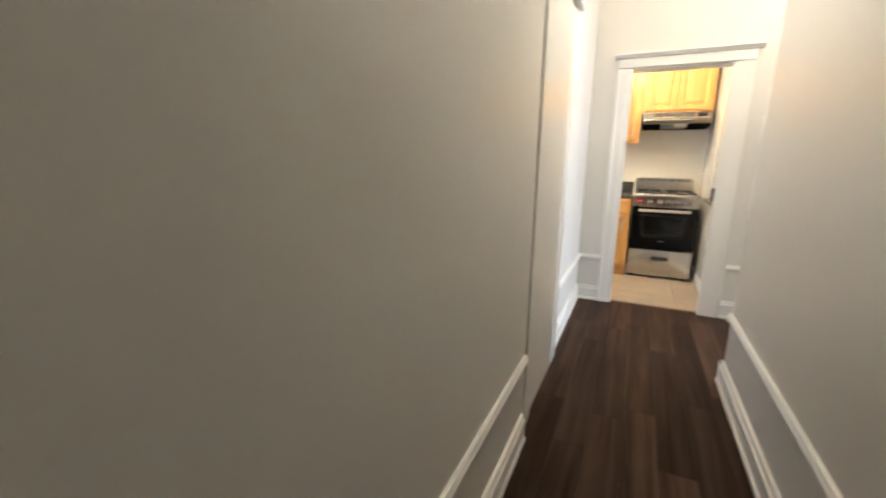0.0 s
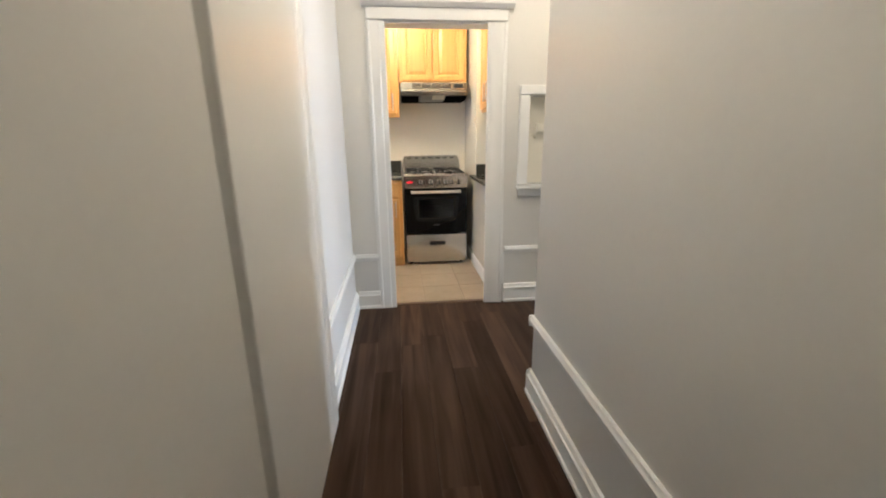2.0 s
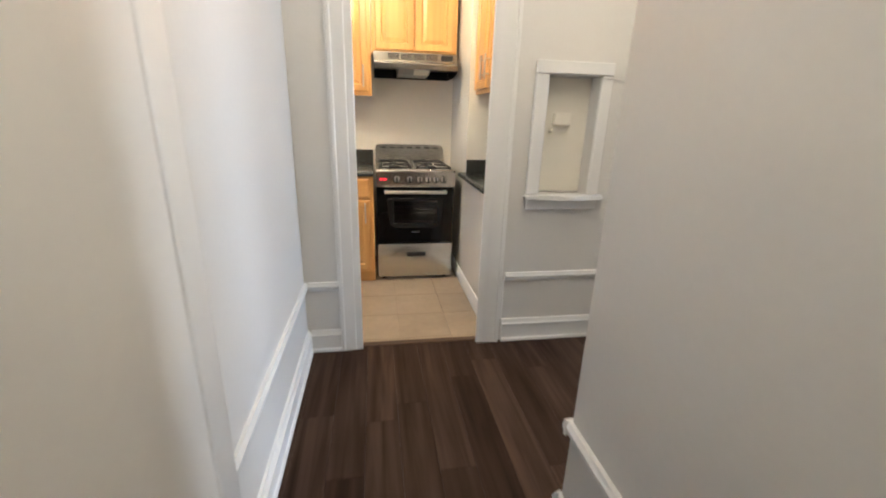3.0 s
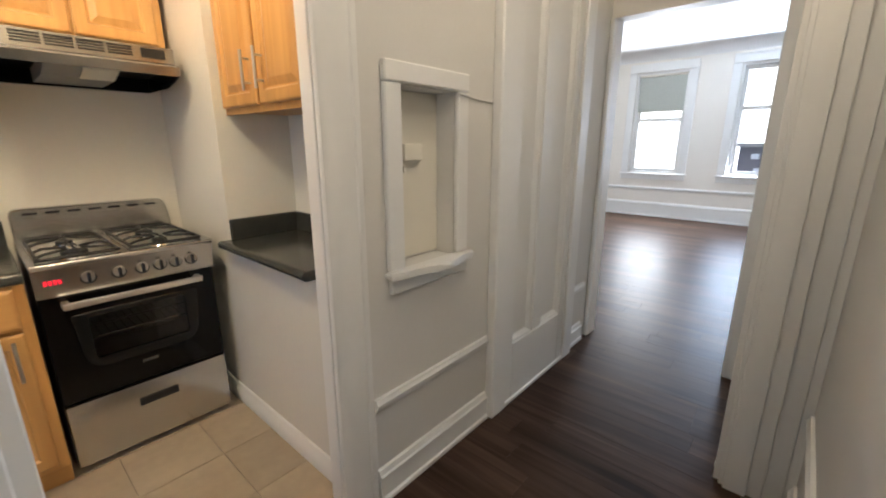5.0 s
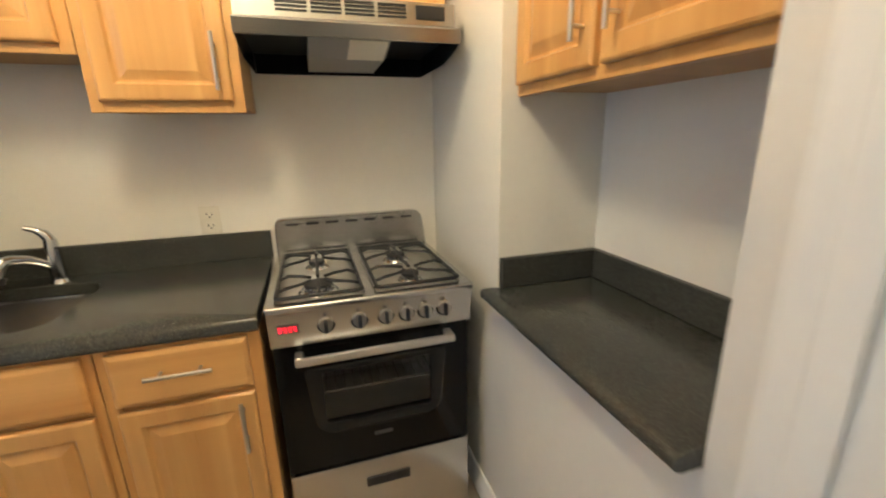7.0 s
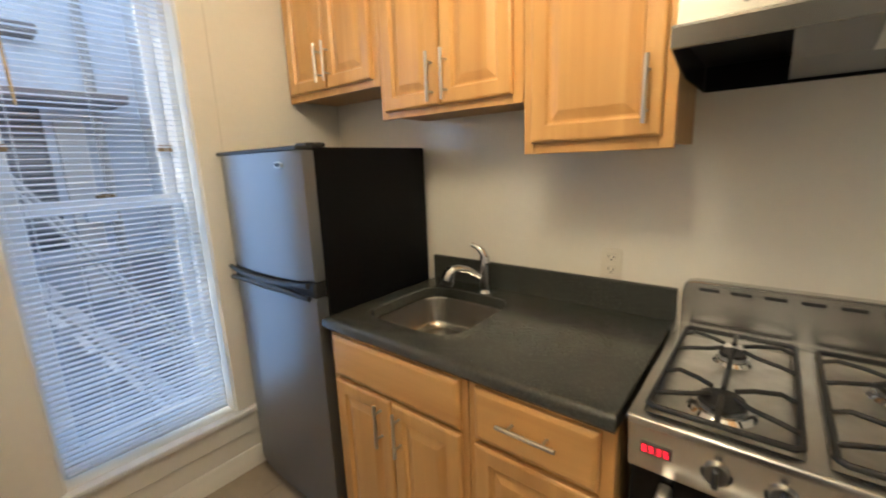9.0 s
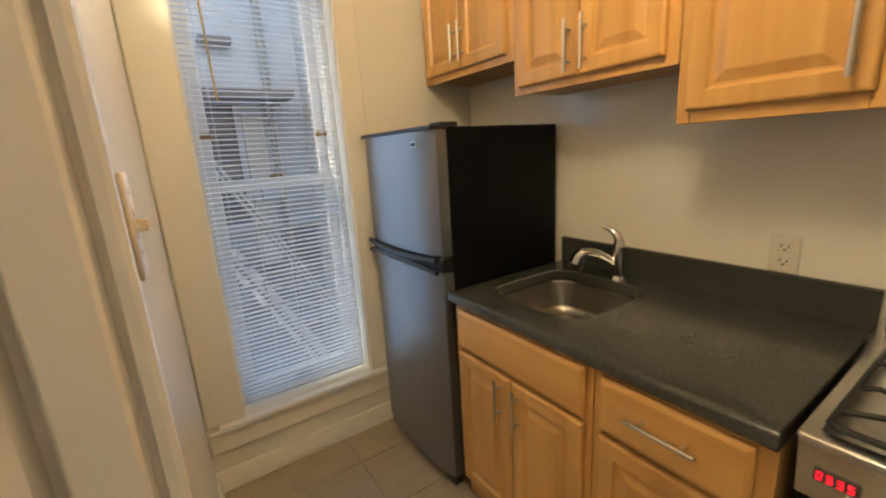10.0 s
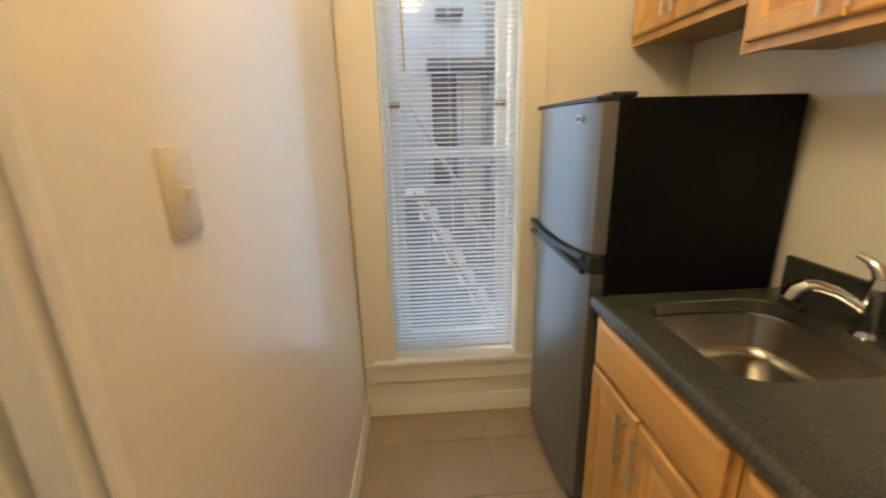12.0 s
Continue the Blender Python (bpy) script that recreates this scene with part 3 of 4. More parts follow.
    cab = thing("kitchen_cabinet", ((x0 + x1) / 2, y_face, z0), label, "cabinet")
    e = 0.001
    part("carcass", boxes((x0 + e, x1 - e, y_face + 0.02, y_back, z0 + toe + 0.012, body or z1)), MAPLE_IN, cab)
    part("face_frame", boxes((x0 + e, x0 + 0.036, y_face, y_face + 0.0195, z0 + toe, z1), (x1 - 0.036, x1 - e, y_face, y_face + 0.0195, z0 + toe, z1), (x0 + 0.0365, x1 - 0.0365, y_face, y_face + 0.0195, z0 + toe, z0 + toe + 0.036), (x0 + 0.0365, x1 - 0.0365, y_face, y_face + 0.0195, z1 - 0.036, z1), (x0 + 0.0365, x1 - 0.0365, y_face + 0.004, y_face + 0.0195, z0 + toe + 0.0365, z1 - 0.0365), bevel=0.0015), MAPLE, cab)
    if toe:
        part("toe_kick", boxes((x0 + e, x1 - e, y_face + 0.03, y_face + 0.045, 0.001, toe - 0.002)), MAPLE_X, cab)
    yf = y_face - 0.0205
    for a, b, c, d, hx, h0, h1 in doors:
        bm = bmesh.new()
        nested(bm, a, b, c, d, DOOR_LOOPS, lambda u, v, dd: (u, yf + dd, v))
        leaf = part("door", bm, MAPLE, cab, "raised-panel honey maple door")
        if h0 is not None:
            bar_pull((hx, yf - 0.030, h0), (hx, yf - 0.030, h1), (0, 0.031, 0), leaf)
    for a, b, c, d, h in slabs:
        bm = bmesh.new()
        nested(bm, a, b, c, d, SLAB_LOOPS, lambda u, v, dd: (u, yf + dd, v))
        front = part("drawer_front", bm, MAPLE_X, cab, "plain honey maple drawer front")
        if h:
            bar_pull((h[0], yf - 0.030, h[2]), (h[1], yf - 0.030, h[2]), (0, 0.031, 0), front)
    return cab


BF = 5.010
north_cabinet("honey maple sink cabinet with two doors under the counter", -0.955, -0.345, 0.0, 0.862, BF, KN - 0.002,
              [(-0.925, -0.650, 0.115, 0.680, -0.688, 0.515, 0.670), (-0.640, -0.366, 0.115, 0.680, -0.604, 0.515, 0.670)], [(-0.925, -0.366, 0.697, 0.848, None)], toe=0.09, body=0.70)
north_cabinet("honey maple drawer cabinet beside the range", -0.343, 0.046, 0.0, 0.862, BF, KN - 0.002,
              [(-0.316, 0.014, 0.115, 0.680, -0.020, 0.510, 0.665)], [(-0.316, 0.014, 0.697, 0.848, (-0.229, -0.073, 0.785))], toe=0.09)
UF = 5.362
north_cabinet("short honey maple wall cabinet above the refrigerator", -1.612, -0.986, 1.735, 2.50, UF, KN - 0.002,
              [(-1.578, -1.304, 1.765, 2.470, -1.326, 1.790, 1.945), (-1.294, -1.018, 1.765, 2.470, -1.270, 1.790, 1.945)])
north_cabinet("honey maple wall cabinet above the sink", -0.984, -0.366, 1.605, 2.50, UF, KN - 0.002,
              [(-0.950, -0.681, 1.632, 2.470, -0.707, 1.642, 1.802), (-0.671, -0.398, 1.632, 2.470, -0.643, 1.642, 1.802)])
north_cabinet("tall honey maple wall cabinet beside the range hood", -0.364, 0.050, 1.450, 2.50, UF, KN - 0.002,
              [(-0.333, 0.020, 1.482, 2.470, -0.014, 1.512, 1.672)])
north_cabinet("honey maple wall cabinet above the range hood", 0.052, 0.722, 1.762, 2.50, UF, KN - 0.002,
              [(0.082, 0.380, 1.790, 2.470, None, None, None), (0.392, 0.690, 1.790, 2.470, None, None, None)])

alcove_cab = thing("kitchen_cabinet", (0.80, 4.60, 1.468), "honey maple wall cabinet set into the recess", "cabinet")
part("carcass", boxes((0.822, AX - 0.001, AY0 + 0.004, AY1 - 0.004, 1.482, 2.298)), MAPLE_IN, alcove_cab)
part("face_frame", boxes((0.80, 0.8215, AY0 + 0.004, AY0 + 0.036, 1.468, 2.298), (0.80, 0.8215, AY1 - 0.036, AY1 - 0.004, 1.468, 2.298), (0.80, 0.8215, 4.590, 4.622, 1.5045, 2.298), (0.80, 0.8215, AY0 + 0.0365, AY1 - 0.0365, 1.468, 1.504), (0.805, 0.8215, AY0 + 0.0365, AY1 - 0.0365, 1.505, 2.298), bevel=0.0015), MAPLE, alcove_cab)
for a, b, hy in ((AY0 + 0.022, 4.594, 4.545), (4.618, AY1 - 0.022, 4.650)):
    bm = bmesh.new()
    nested(bm, a, b, 1.495, 2.28, DOOR_LOOPS, lambda u, v, dd: (0.7795 + dd, u, v))
    leaf = part("door", bm, MAPLE, alcove_cab, "raised-panel honey maple door")
    bar_pull((0.7495, hy, 1.545), (0.7495, hy, 1.690), (0.031, 0, 0), leaf)

# ---- kitchen: counters and sink ----


def speckled(name):
    m = material(name, (0.050, 0.052, 0.046), 0.20, grain=0.30, grain_scale=160, stain=0.12, stain_scale=6, bump=0.04, bump_scale=40, rough_var=0.06)
    nd, ln = m.node_tree.nodes, m.node_tree.links.new
    b = nd["Principled BSDF"]
    base = b.inputs["Base Color"].links[0].from_socket
    geo = nd.new("ShaderNodeNewGeometry")
    v = nd.new("ShaderNodeTexVoronoi")
    v.inputs["Scale"].default_value = 280
    ln(geo.outputs["Position"], v.inputs["Vector"])
    ramp = nd.new("ShaderNodeValToRGB")
    ramp.color_ramp.elements[0].position, ramp.color_ramp.elements[0].color = 0.12, (1, 1, 1, 1)
    ramp.color_ramp.elements[1].position, ramp.color_ramp.elements[1].color = 0.24, (0, 0, 0, 1)
    ln(v.outputs["Distance"], ramp.inputs[0])
    mix = nd.new("ShaderNodeMix")
    mix.data_type = "RGBA"
    ln(ramp.outputs[0], mix.inputs["Factor"])
    ln(base, mix.inputs[6])
    mix.inputs[7].default_value = (0.18, 0.18, 0.165, 1)
    ln(mix.outputs[2], b.inputs["Base Color"])
    return m


STONE = speckled("dark_speckled_counter")
CX0, CX1, CY0, CY1, CZ = -0.968, 0.047, 4.985, 5.618, 0.905
SX, SY, SA, SB = -0.680, 5.305, 0.205, 0.206


def sink_ring(ang, grow=0.0, power=5.0):
    c, s = math.cos(ang), math.sin(ang)
    a, b = SA + grow, SB + grow
    r = 1.0 / ((abs(c) / a) ** power + (abs(s) / b) ** power) ** (1 / power)
    return SX + r * c, SY + r * s


angs = sorted([2 * math.pi * k / 64 for k in range(64)] + [math.atan2(y - SY, x - SX) % (2 * math.pi) for x in (CX0, CX1) for y in (CY0, CY1)])


def outer_at(ang):
    c, s = math.cos(ang), math.sin(ang)
    tx = ((CX1 if c > 0 else CX0) - SX) / c if abs(c) > 1e-6 else 1e9
    ty = ((CY1 if s > 0 else CY0) - SY) / s if abs(s) > 1e-6 else 1e9
    t = min(tx, ty)
    return SX + t * c, SY + t * s


counter = thing("countertop", ((CX0 + CX1) / 2, 5.3, CZ), "dark speckled stone-look countertop with a sink cut-out", "countertop")
bm = bmesh.new()
loops = []
for kind, z, inset in (("h", CZ - 0.040, 0), ("h", CZ - 0.004, 0), ("h2", CZ, 0), ("o", CZ, 0.020), ("o", CZ - 0.0018, 0.011), ("o", CZ - 0.006, 0.004), ("o", CZ - 0.013, 0), ("o", CZ - 0.032, 0), ("o", CZ - 0.041, 0.006)):
    ring = []
    for a in angs:
        x, y = sink_ring(a) if kind == "h" else sink_ring(a, 0.004) if kind == "h2" else outer_at(a)
        if inset:
            x, y = min(max(x, CX0 + inset * 0.5), CX1 - inset * 0.2), max(y, CY0 + inset)
        ring.append(bm.verts.new((x, y, z)))
    loops.append(ring)
for a, b in zip(loops, loops[1:] + loops[:1]):
    for k in range(len(angs)):
        n = (k + 1) % len(angs)
        bm.faces.new((a[k], a[n], b[n], b[k]))
part("slab", bm, STONE, counter, smooth=32)
part("backsplash", boxes((CX0, CX1 - 0.001, 5.6185, KN - 0.001, CZ - 0.03, 1.012), bevel=0.003), STONE, counter)

drops = bmesh.new()
wet = random.Random(12)
for k in range(26):
    r = wet.uniform(0.0015, 0.0042)
    m = Matrix.Translation((wet.uniform(-0.78, -0.12), 5.01 + 0.085 * wet.random() ** 1.6, CZ)) @ Matrix.Diagonal((r, r * wet.uniform(0.8, 1.3), r * 0.55, 1))
    bmesh.ops.create_uvsphere(drops, u_segments=10, v_segments=6, radius=1.0, matrix=m)
tagged(new("water_drops", mesh_of("water_drops", drops, clear_glass("water"), smooth=80)), "small clear water drops on the counter beside the sink", "water drops", kind="stuff")

SINKSTEEL = material("sink_steel", (0.48, 0.46, 0.42), 0.24, 1.0, grain=0.05, grain_scale=30, rough_var=0.06)
sink = thing("sink", (SX, SY, CZ - 0.04), "brushed steel undermount sink bowl with a drain", "sink")
bm = bmesh.new()
rings = []
for grow, z in ((0.016, -0.044), (0.001, -0.0435), (-0.002, -0.055), (-0.008, -0.150), (-0.020, -0.172), (-0.045, -0.180), (-0.09, -0.183), (-0.140, -0.186)):
    rings.append([bm.verts.new((*sink_ring(2 * math.pi * k / 48, grow, 5 if grow > -0.1 else 2.2), CZ + z)) for k in range(48)])
for a, b in zip(rings, rings[1:]):
    for k in range(48):
        bm.faces.new((a[k], a[(k + 1) % 48], b[(k + 1) % 48], b[k]))
bm.faces.new(rings[-1])
part("bowl", bm, SINKSTEEL, sink, smooth=60)
part("drain", cyl(cyl(bmesh.new(), (SX, SY, CZ - 0.188), (SX, SY, CZ - 0.181), 0.042), (SX, SY, CZ - 0.184), (SX, SY, CZ - 0.178), 0.02), CHROME, sink, smooth=40)

faucet = thing("faucet", (-0.640, 5.555, CZ), "chrome single-lever kitchen faucet with a pull-out spray head", "faucet")
FX, FY = -0.640, 5.555
bm = cyl(bmesh.new(), (FX, FY, CZ), (FX, FY, CZ + 0.012), 0.034, 0.030, 24)
cyl(bm, (FX, FY, CZ + 0.012), (FX, FY, CZ + 0.125), 0.024, 0.021, 20)
cyl(bm, (FX, FY, CZ + 0.125), (FX, FY, CZ + 0.150), 0.022, 0.018, 20)
part("body", bm, CHROME, faucet, smooth=45)
part("spout", tube(bmesh.new(), [(FX, FY, CZ + 0.052), (FX - 0.025, FY - 0.027, CZ + 0.078), (FX - 0.050, FY - 0.053, CZ + 0.098), (FX - 0.074, FY - 0.079, CZ + 0.105), (FX - 0.092, FY - 0.099, CZ + 0.100)], [0.013, 0.013, 0.014, 0.016, 0.018], 14), CHROME, faucet, smooth=60)
part("spray_head", tube(bmesh.new(), [(FX - 0.086, FY - 0.092, CZ + 0.106), (FX - 0.099, FY - 0.106, CZ + 0.090), (FX - 0.106, FY - 0.113, CZ + 0.062)], [0.021, 0.026, 0.028], 16), CHROME, faucet, smooth=60)
part("spray_face", cyl(bmesh.new(), (FX - 0.106, FY - 0.113, CZ + 0.061), (FX - 0.110, FY - 0.117, CZ + 0.040), 0.0275, 0.025), PLASTIC_B, faucet, smooth=40)
part("lever", tube(bmesh.new(), [(FX, FY, CZ + 0.148), (FX - 0.010, FY - 0.003, CZ + 0.170), (FX - 0.030, FY - 0.008, CZ + 0.186), (FX - 0.054, FY - 0.014, CZ + 0.196)], [0.017, 0.015, 0.010, 0.008], 12), CHROME, faucet, smooth=60)

alcove_top = thing("countertop", (0.90, 4.60, CZ), "dark counter slab with a rounded nose in the wall recess", "countertop")
bm = bmesh.new()
nose = [(AX - 0.001, 0.867), (0.712, 0.867), (0.700, 0.872), (0.693, 0.880), (0.692, 0.890), (0.697, 0.899), (0.706, 0.904), (0.72, CZ), (AX - 0.001, CZ)]
extrude_profile(bm, nose, "y", AY0 + 0.002, AY1 - 0.002)
box(bm, 0.694, 0.748, AY1 - 0.002, AY1 + 0.016, 0.869, 0.903, bevel=0.012, seg=3)
part("slab", bm, STONE, alcove_top, smooth=40)
part("backsplash", boxes((0.752, AX - 0.001, AY1 - 0.022, AY1 - 0.001, CZ + 0.001, 1.002), bevel=0.003), STONE, alcove_top)
part("backsplash", boxes((AX - 0.021, AX - 0.001, AY0 + 0.002, AY1 - 0.0225, CZ + 0.001, 1.002), bevel=0.003), STONE, alcove_top)

# ---- kitchen: refrigerator ----
fridge = thing("refrigerator", (-1.285, 5.30, 0.0), "two-door refrigerator with grey steel doors and black sides", "refrigerator")
RX0, RX1, RY0, RYB = -1.585, -0.985, 5.035, 5.602
part("cabinet", boxes((RX0, RX1, RY0, RYB, 0.035, 1.502), bevel=0.006, seg=2), BLACK_M, fridge, "black textured sides and top")


def fridge_door(name, z0, z1):
    """A door with a gently bowed front."""
    bm = bmesh.new()
    w = (RX1 - RX0) / 2
    n = 12
    pts = [(RX0 + 0.002 + (2 * w - 0.004) * k / n, RY0 - 0.060 - 0.020 * (1 - (2 * k / n - 1) ** 2) + 0.010 * abs(2 * k / n - 1) ** 8) for k in range(n + 1)]
    extrude_profile(bm, [(RX0 + 0.002, RY0 - 0.004)] + pts + [(RX1 - 0.002, RY0 - 0.004)], "z", z0, z1)
    bmesh.ops.bevel(bm, geom=[e for e in bm.edges if abs(e.verts[0].co.z - e.verts[1].co.z) < 1e-5 and e.verts[0].co.y < RY0 - 0.02 and e.verts[1].co.y < RY0 - 0.02], offset=0.006, segments=2, affect="EDGES")
    return part(name, bm, STEEL_DK, fridge, "grey steel door with a bowed front", smooth=35)


fridge_door("freezer_door", 1.032, 1.492)
fridge_door("main_door", 0.060, 0.968)
part("top_cap", boxes((RX0 + 0.001, RX1 - 0.001, RY0 - 0.070, RY0 - 0.003, 1.493, 1.508), (RX1 - 0.07, RX1 - 0.002, RY0 - 0.03, RY0 + 0.05, 1.503, 1.518), bevel=0.004), PLASTIC_B, fridge, "black hinge cap")
bm = boxes((RX0 + 0.001, RX1 - 0.001, RY0 - 0.055, RY0 - 0.003, 0.970, 1.030), bevel=0.006)
part("divider", bm, PLASTIC_B, fridge, "black band between the doors")
for z, s in ((1.024, 1), (0.976, -1)):
    bm = bmesh.new()
    n = 14
    pts = []
    for k in range(n + 1):
        x = RX0 + 0.01 + (RX1 - RX0 - 0.02) * k / n
        pts.append((x, RY0 - 0.086 + 0.012 * (2 * k / n - 1) ** 2, z - s * 0.016 * math.sin(math.pi * k / n)))
    tube(bm, pts, [0.010 + 0.004 * math.cos(math.pi * (k / n - 0.5)) for k in range(n + 1)], 10)
    part("handle", bm, PLASTIC_B, fridge, "black moulded grip", smooth=60)
part("base_grille", boxes((RX0 + 0.01, RX1 - 0.01, RY0 - 0.045, RY0 - 0.004, 0.012, 0.052), bevel=0.004), PLASTIC_B, fridge)
for x in (RX0 + 0.05, RX1 - 0.05):
    for y in (RY0 + 0.04, RYB - 0.05):
        part("foot", cyl(bmesh.new(), (x, y, 0.001), (x, y, 0.036), 0.02), PLASTIC_B, fridge)
bm = bmesh.new()
extrude_profile(bm, [(-1.10 + 0.024 * math.cos(2 * math.pi * k / 24), 1.447 + 0.011 * math.sin(2 * math.pi * k / 24)) for k in range(24)], "y", RY0 - 0.076, RY0 - 0.0705)
badge = part("badge", bm, NICKEL, fridge, "small oval metal badge")
bm = bmesh.new()
extrude_profile(bm, [(-1.10 + 0.019 * math.cos(2 * math.pi * k / 20), 1.447 + 0.0075 * math.sin(2 * math.pi * k / 20)) for k in range(20)], "y", RY0 - 0.0772, RY0 - 0.0762)
part("badge_face", bm, PLASTIC_B, badge)

# ---- kitchen: range ----
stove = thing("gas_range", (0.373, 5.32, 0.0), "stainless gas range with four burners and a black oven door", "range")
GX0, GX1, GF, GB = 0.066, 0.680, 5.045, 5.600
OVEN_GREY = material("oven_enamel", (0.22, 0.22, 0.215), 0.35, grain=0.15)
part("side_panel", boxes((GX0, GX0 + 0.008, GF + 0.012, GB, 0.03, 0.892)), BLACK, stove)
part("side_panel", boxes((GX1 - 0.008, GX1, GF + 0.012, GB, 0.03, 0.892)), BLACK, stove)
part("back_panel", boxes((GX0 + 0.0085, GX1 - 0.0085, GB - 0.01, GB, 0.03, 0.892)), BLACK, stove)
part("oven_liner", boxes((GX0 + 0.06, GX1 - 0.06, GF + 0.06, GF + 0.43, 0.395, 0.40), (GX0 + 0.06, GX1 - 0.06, GF + 0.06, GF + 0.43, 0.74, 0.745), (GX0 + 0.06, GX0 + 0.065, GF + 0.06, GF + 0.43, 0.4005, 0.7395), (GX1 - 0.065, GX1 - 0.06, GF + 0.06, GF + 0.43, 0.4005, 0.7395), (GX0 + 0.0655, GX1 - 0.0655, GF + 0.425, GF + 0.43, 0.4005, 0.7395)), OVEN_GREY, stove)
bm = bmesh.new()
for k in range(16):
    x = GX0 + 0.08 + k * 0.0302
    cyl(bm, (x, GF + 0.07, 0.555), (x, GF + 0.42, 0.555), 0.0022, seg=6)
for y in (GF + 0.075, GF + 0.24, GF + 0.415):
    cyl(bm, (GX0 + 0.067, y, 0.551), (GX1 - 0.067, y, 0.551), 0.003, seg=6)
part("oven_rack", bm, CHROME, stove)


def pierced(us, vs, holes, at):
    """One plate on a grid of lines, with cells left open. at: (u, v, depth 0 or 1) to a place."""
    bm = bmesh.new()
    vert = {(i, j, d): bm.verts.new(at(u, v, d)) for i, u in enumerate(us) for j, v in enumerate(vs) for d in (0, 1)}
    n, m = len(us) - 1, len(vs) - 1
    solid = {(i, j) for i in range(n) for j in range(m)} - holes
    for i, j in solid:
        for d in (0, 1):
            bm.faces.new([vert[k] for k in ((i, j, d), (i + 1, j, d), (i + 1, j + 1, d), (i, j + 1, d))])
        for di, dj, a, b in ((-1, 0, (i, j), (i, j + 1)), (1, 0, (i + 1, j), (i + 1, j + 1)), (0, -1, (i, j), (i + 1, j)), (0, 1, (i, j + 1), (i + 1, j + 1))):
            if (i + di, j + dj) not in solid:
                bm.faces.new([vert[(*a, 0)], vert[(*b, 0)], vert[(*b, 1)], vert[(*a, 1)]])
    return bm


# oven door with its window
dx0, dx1, dz0, dz1 = GX0 + 0.003, GX1 - 0.003, 0.324, 0.772
wx0, wx1, wz0, wz1 = 0.195, 0.550, 0.478, 0.672
door = part("oven_door", pierced([dx0, wx0, wx1, dx1], [dz0, wz0, wz1, dz1], {(1, 1)}, lambda u, v, d: (u, GF + 0.035 * d, v)), BLACKGLASS, stove, "black glass oven door")
part("window_pane", boxes((wx0 + 0.001, wx1 - 0.001, GF + 0.012, GF + 0.016, wz0 + 0.001, wz1 - 0.001)), clear_glass("smoked_glass", (0.72, 0.74, 0.72)), door)


def rounded(corners, r, n=5):
    """An outline with rounded corners, anticlockwise."""
    out = []
    for k, c in enumerate(corners):
        c, p, q = Vector(c), Vector(corners[k - 1]), Vector(corners[(k + 1) % len(corners)])
        a, b = c + (p - c).normalized() * r[k], c + (q - c).normalized() * r[k]
        out += [a.lerp(c, i / n).lerp(c.lerp(b, i / n), i / n) for i in range(n + 1)]
    return out


outer = rounded([(0.168, 0.445), (0.577, 0.445), (0.600, 0.690), (0.145, 0.690)], (0.07, 0.07, 0.02, 0.02))
inner = rounded([(wx0 + 0.004, wz0 + 0.004), (wx1 - 0.004, wz0 + 0.004), (wx1 - 0.004, wz1 - 0.004), (wx0 + 0.004, wz1 - 0.004)], (0.018, 0.018, 0.008, 0.008))
bm = bmesh.new()
rings = [[bm.verts.new((p.x, y, p.y)) for p in line] for line, y in ((outer, GF + 0.001), (outer, GF - 0.0035), ([p.lerp(q, 0.12) for p, q in zip(outer, inner)], GF - 0.006), (inner, GF - 0.001), (inner, GF + 0.011))]
for a, b in zip(rings, rings[1:]):
    for k in range(len(outer)):
        bm.faces.new((a[k], a[(k + 1) % len(outer)], b[(k + 1) % len(outer)], b[k]))
part("window_trim", bm, material("smoked_bezel", (0.013, 0.0135, 0.0135), 0.18, spec=0.35), door, "smoked bezel round the oven window", smooth=40)
bar = bmesh.new()
box(bar, 0.128, 0.614, GF - 0.062, GF - 0.046, 0.731, 0.757, bevel=0.006, seg=2)
box(bar, 0.128, 0.152, GF - 0.048, GF - 0.001, 0.733, 0.755, bevel=0.004)
box(bar, 0.590, 0.614, GF - 0.048, GF - 0.001, 0.733, 0.755, bevel=0.004)
part("handle", bar, material("satin_bar", (0.74, 0.73, 0.70), 0.42, 1.0), door, "pale brushed steel bar handle", smooth=40)
part("badge", boxes((0.345, 0.405, GF - 0.002, GF - 0.0005, 0.405, 0.417)), material("dim_badge", (0.06, 0.06, 0.06), 0.4), door)
drawer = part("storage_drawer", boxes((dx0, dx1, GF - 0.004, GF + 0.03, 0.028, 0.312), bevel=0.005, seg=2), STEEL, stove, "brushed steel storage drawer", smooth=40)
part("drawer_grip", boxes((0.306, 0.458, GF - 0.0065, GF - 0.0045, 0.205, 0.243), (0.310, 0.454, GF - 0.010, GF - 0.0065, 0.236, 0.243), bevel=0.001), PLASTIC_B, drawer, "black recessed drawer grip")
for x in (GX0 + 0.05, GX1 - 0.05):
    for y in (GF + 0.06, GB - 0.06):
        part("foot", cyl(bmesh.new(), (x, y, 0.001), (x, y, 0.032), 0.018), PLASTIC_B, stove)
bm = bmesh.new()
extrude_profile(bm, [(GF - 0.002, 0.776), (GF - 0.012, 0.779), (GF - 0.034, 0.893), (GF + 0.05, 0.893), (GF + 0.05, 0.776)], "x", GX0, GX1)
panel = part("control_panel", bm, STEEL, stove, "brushed steel control panel")


def on_panel(x, z, out):
    f = (z - 0.779) / (0.893 - 0.779)
    return (x, GF - 0.012 - 0.022 * f - out, z)


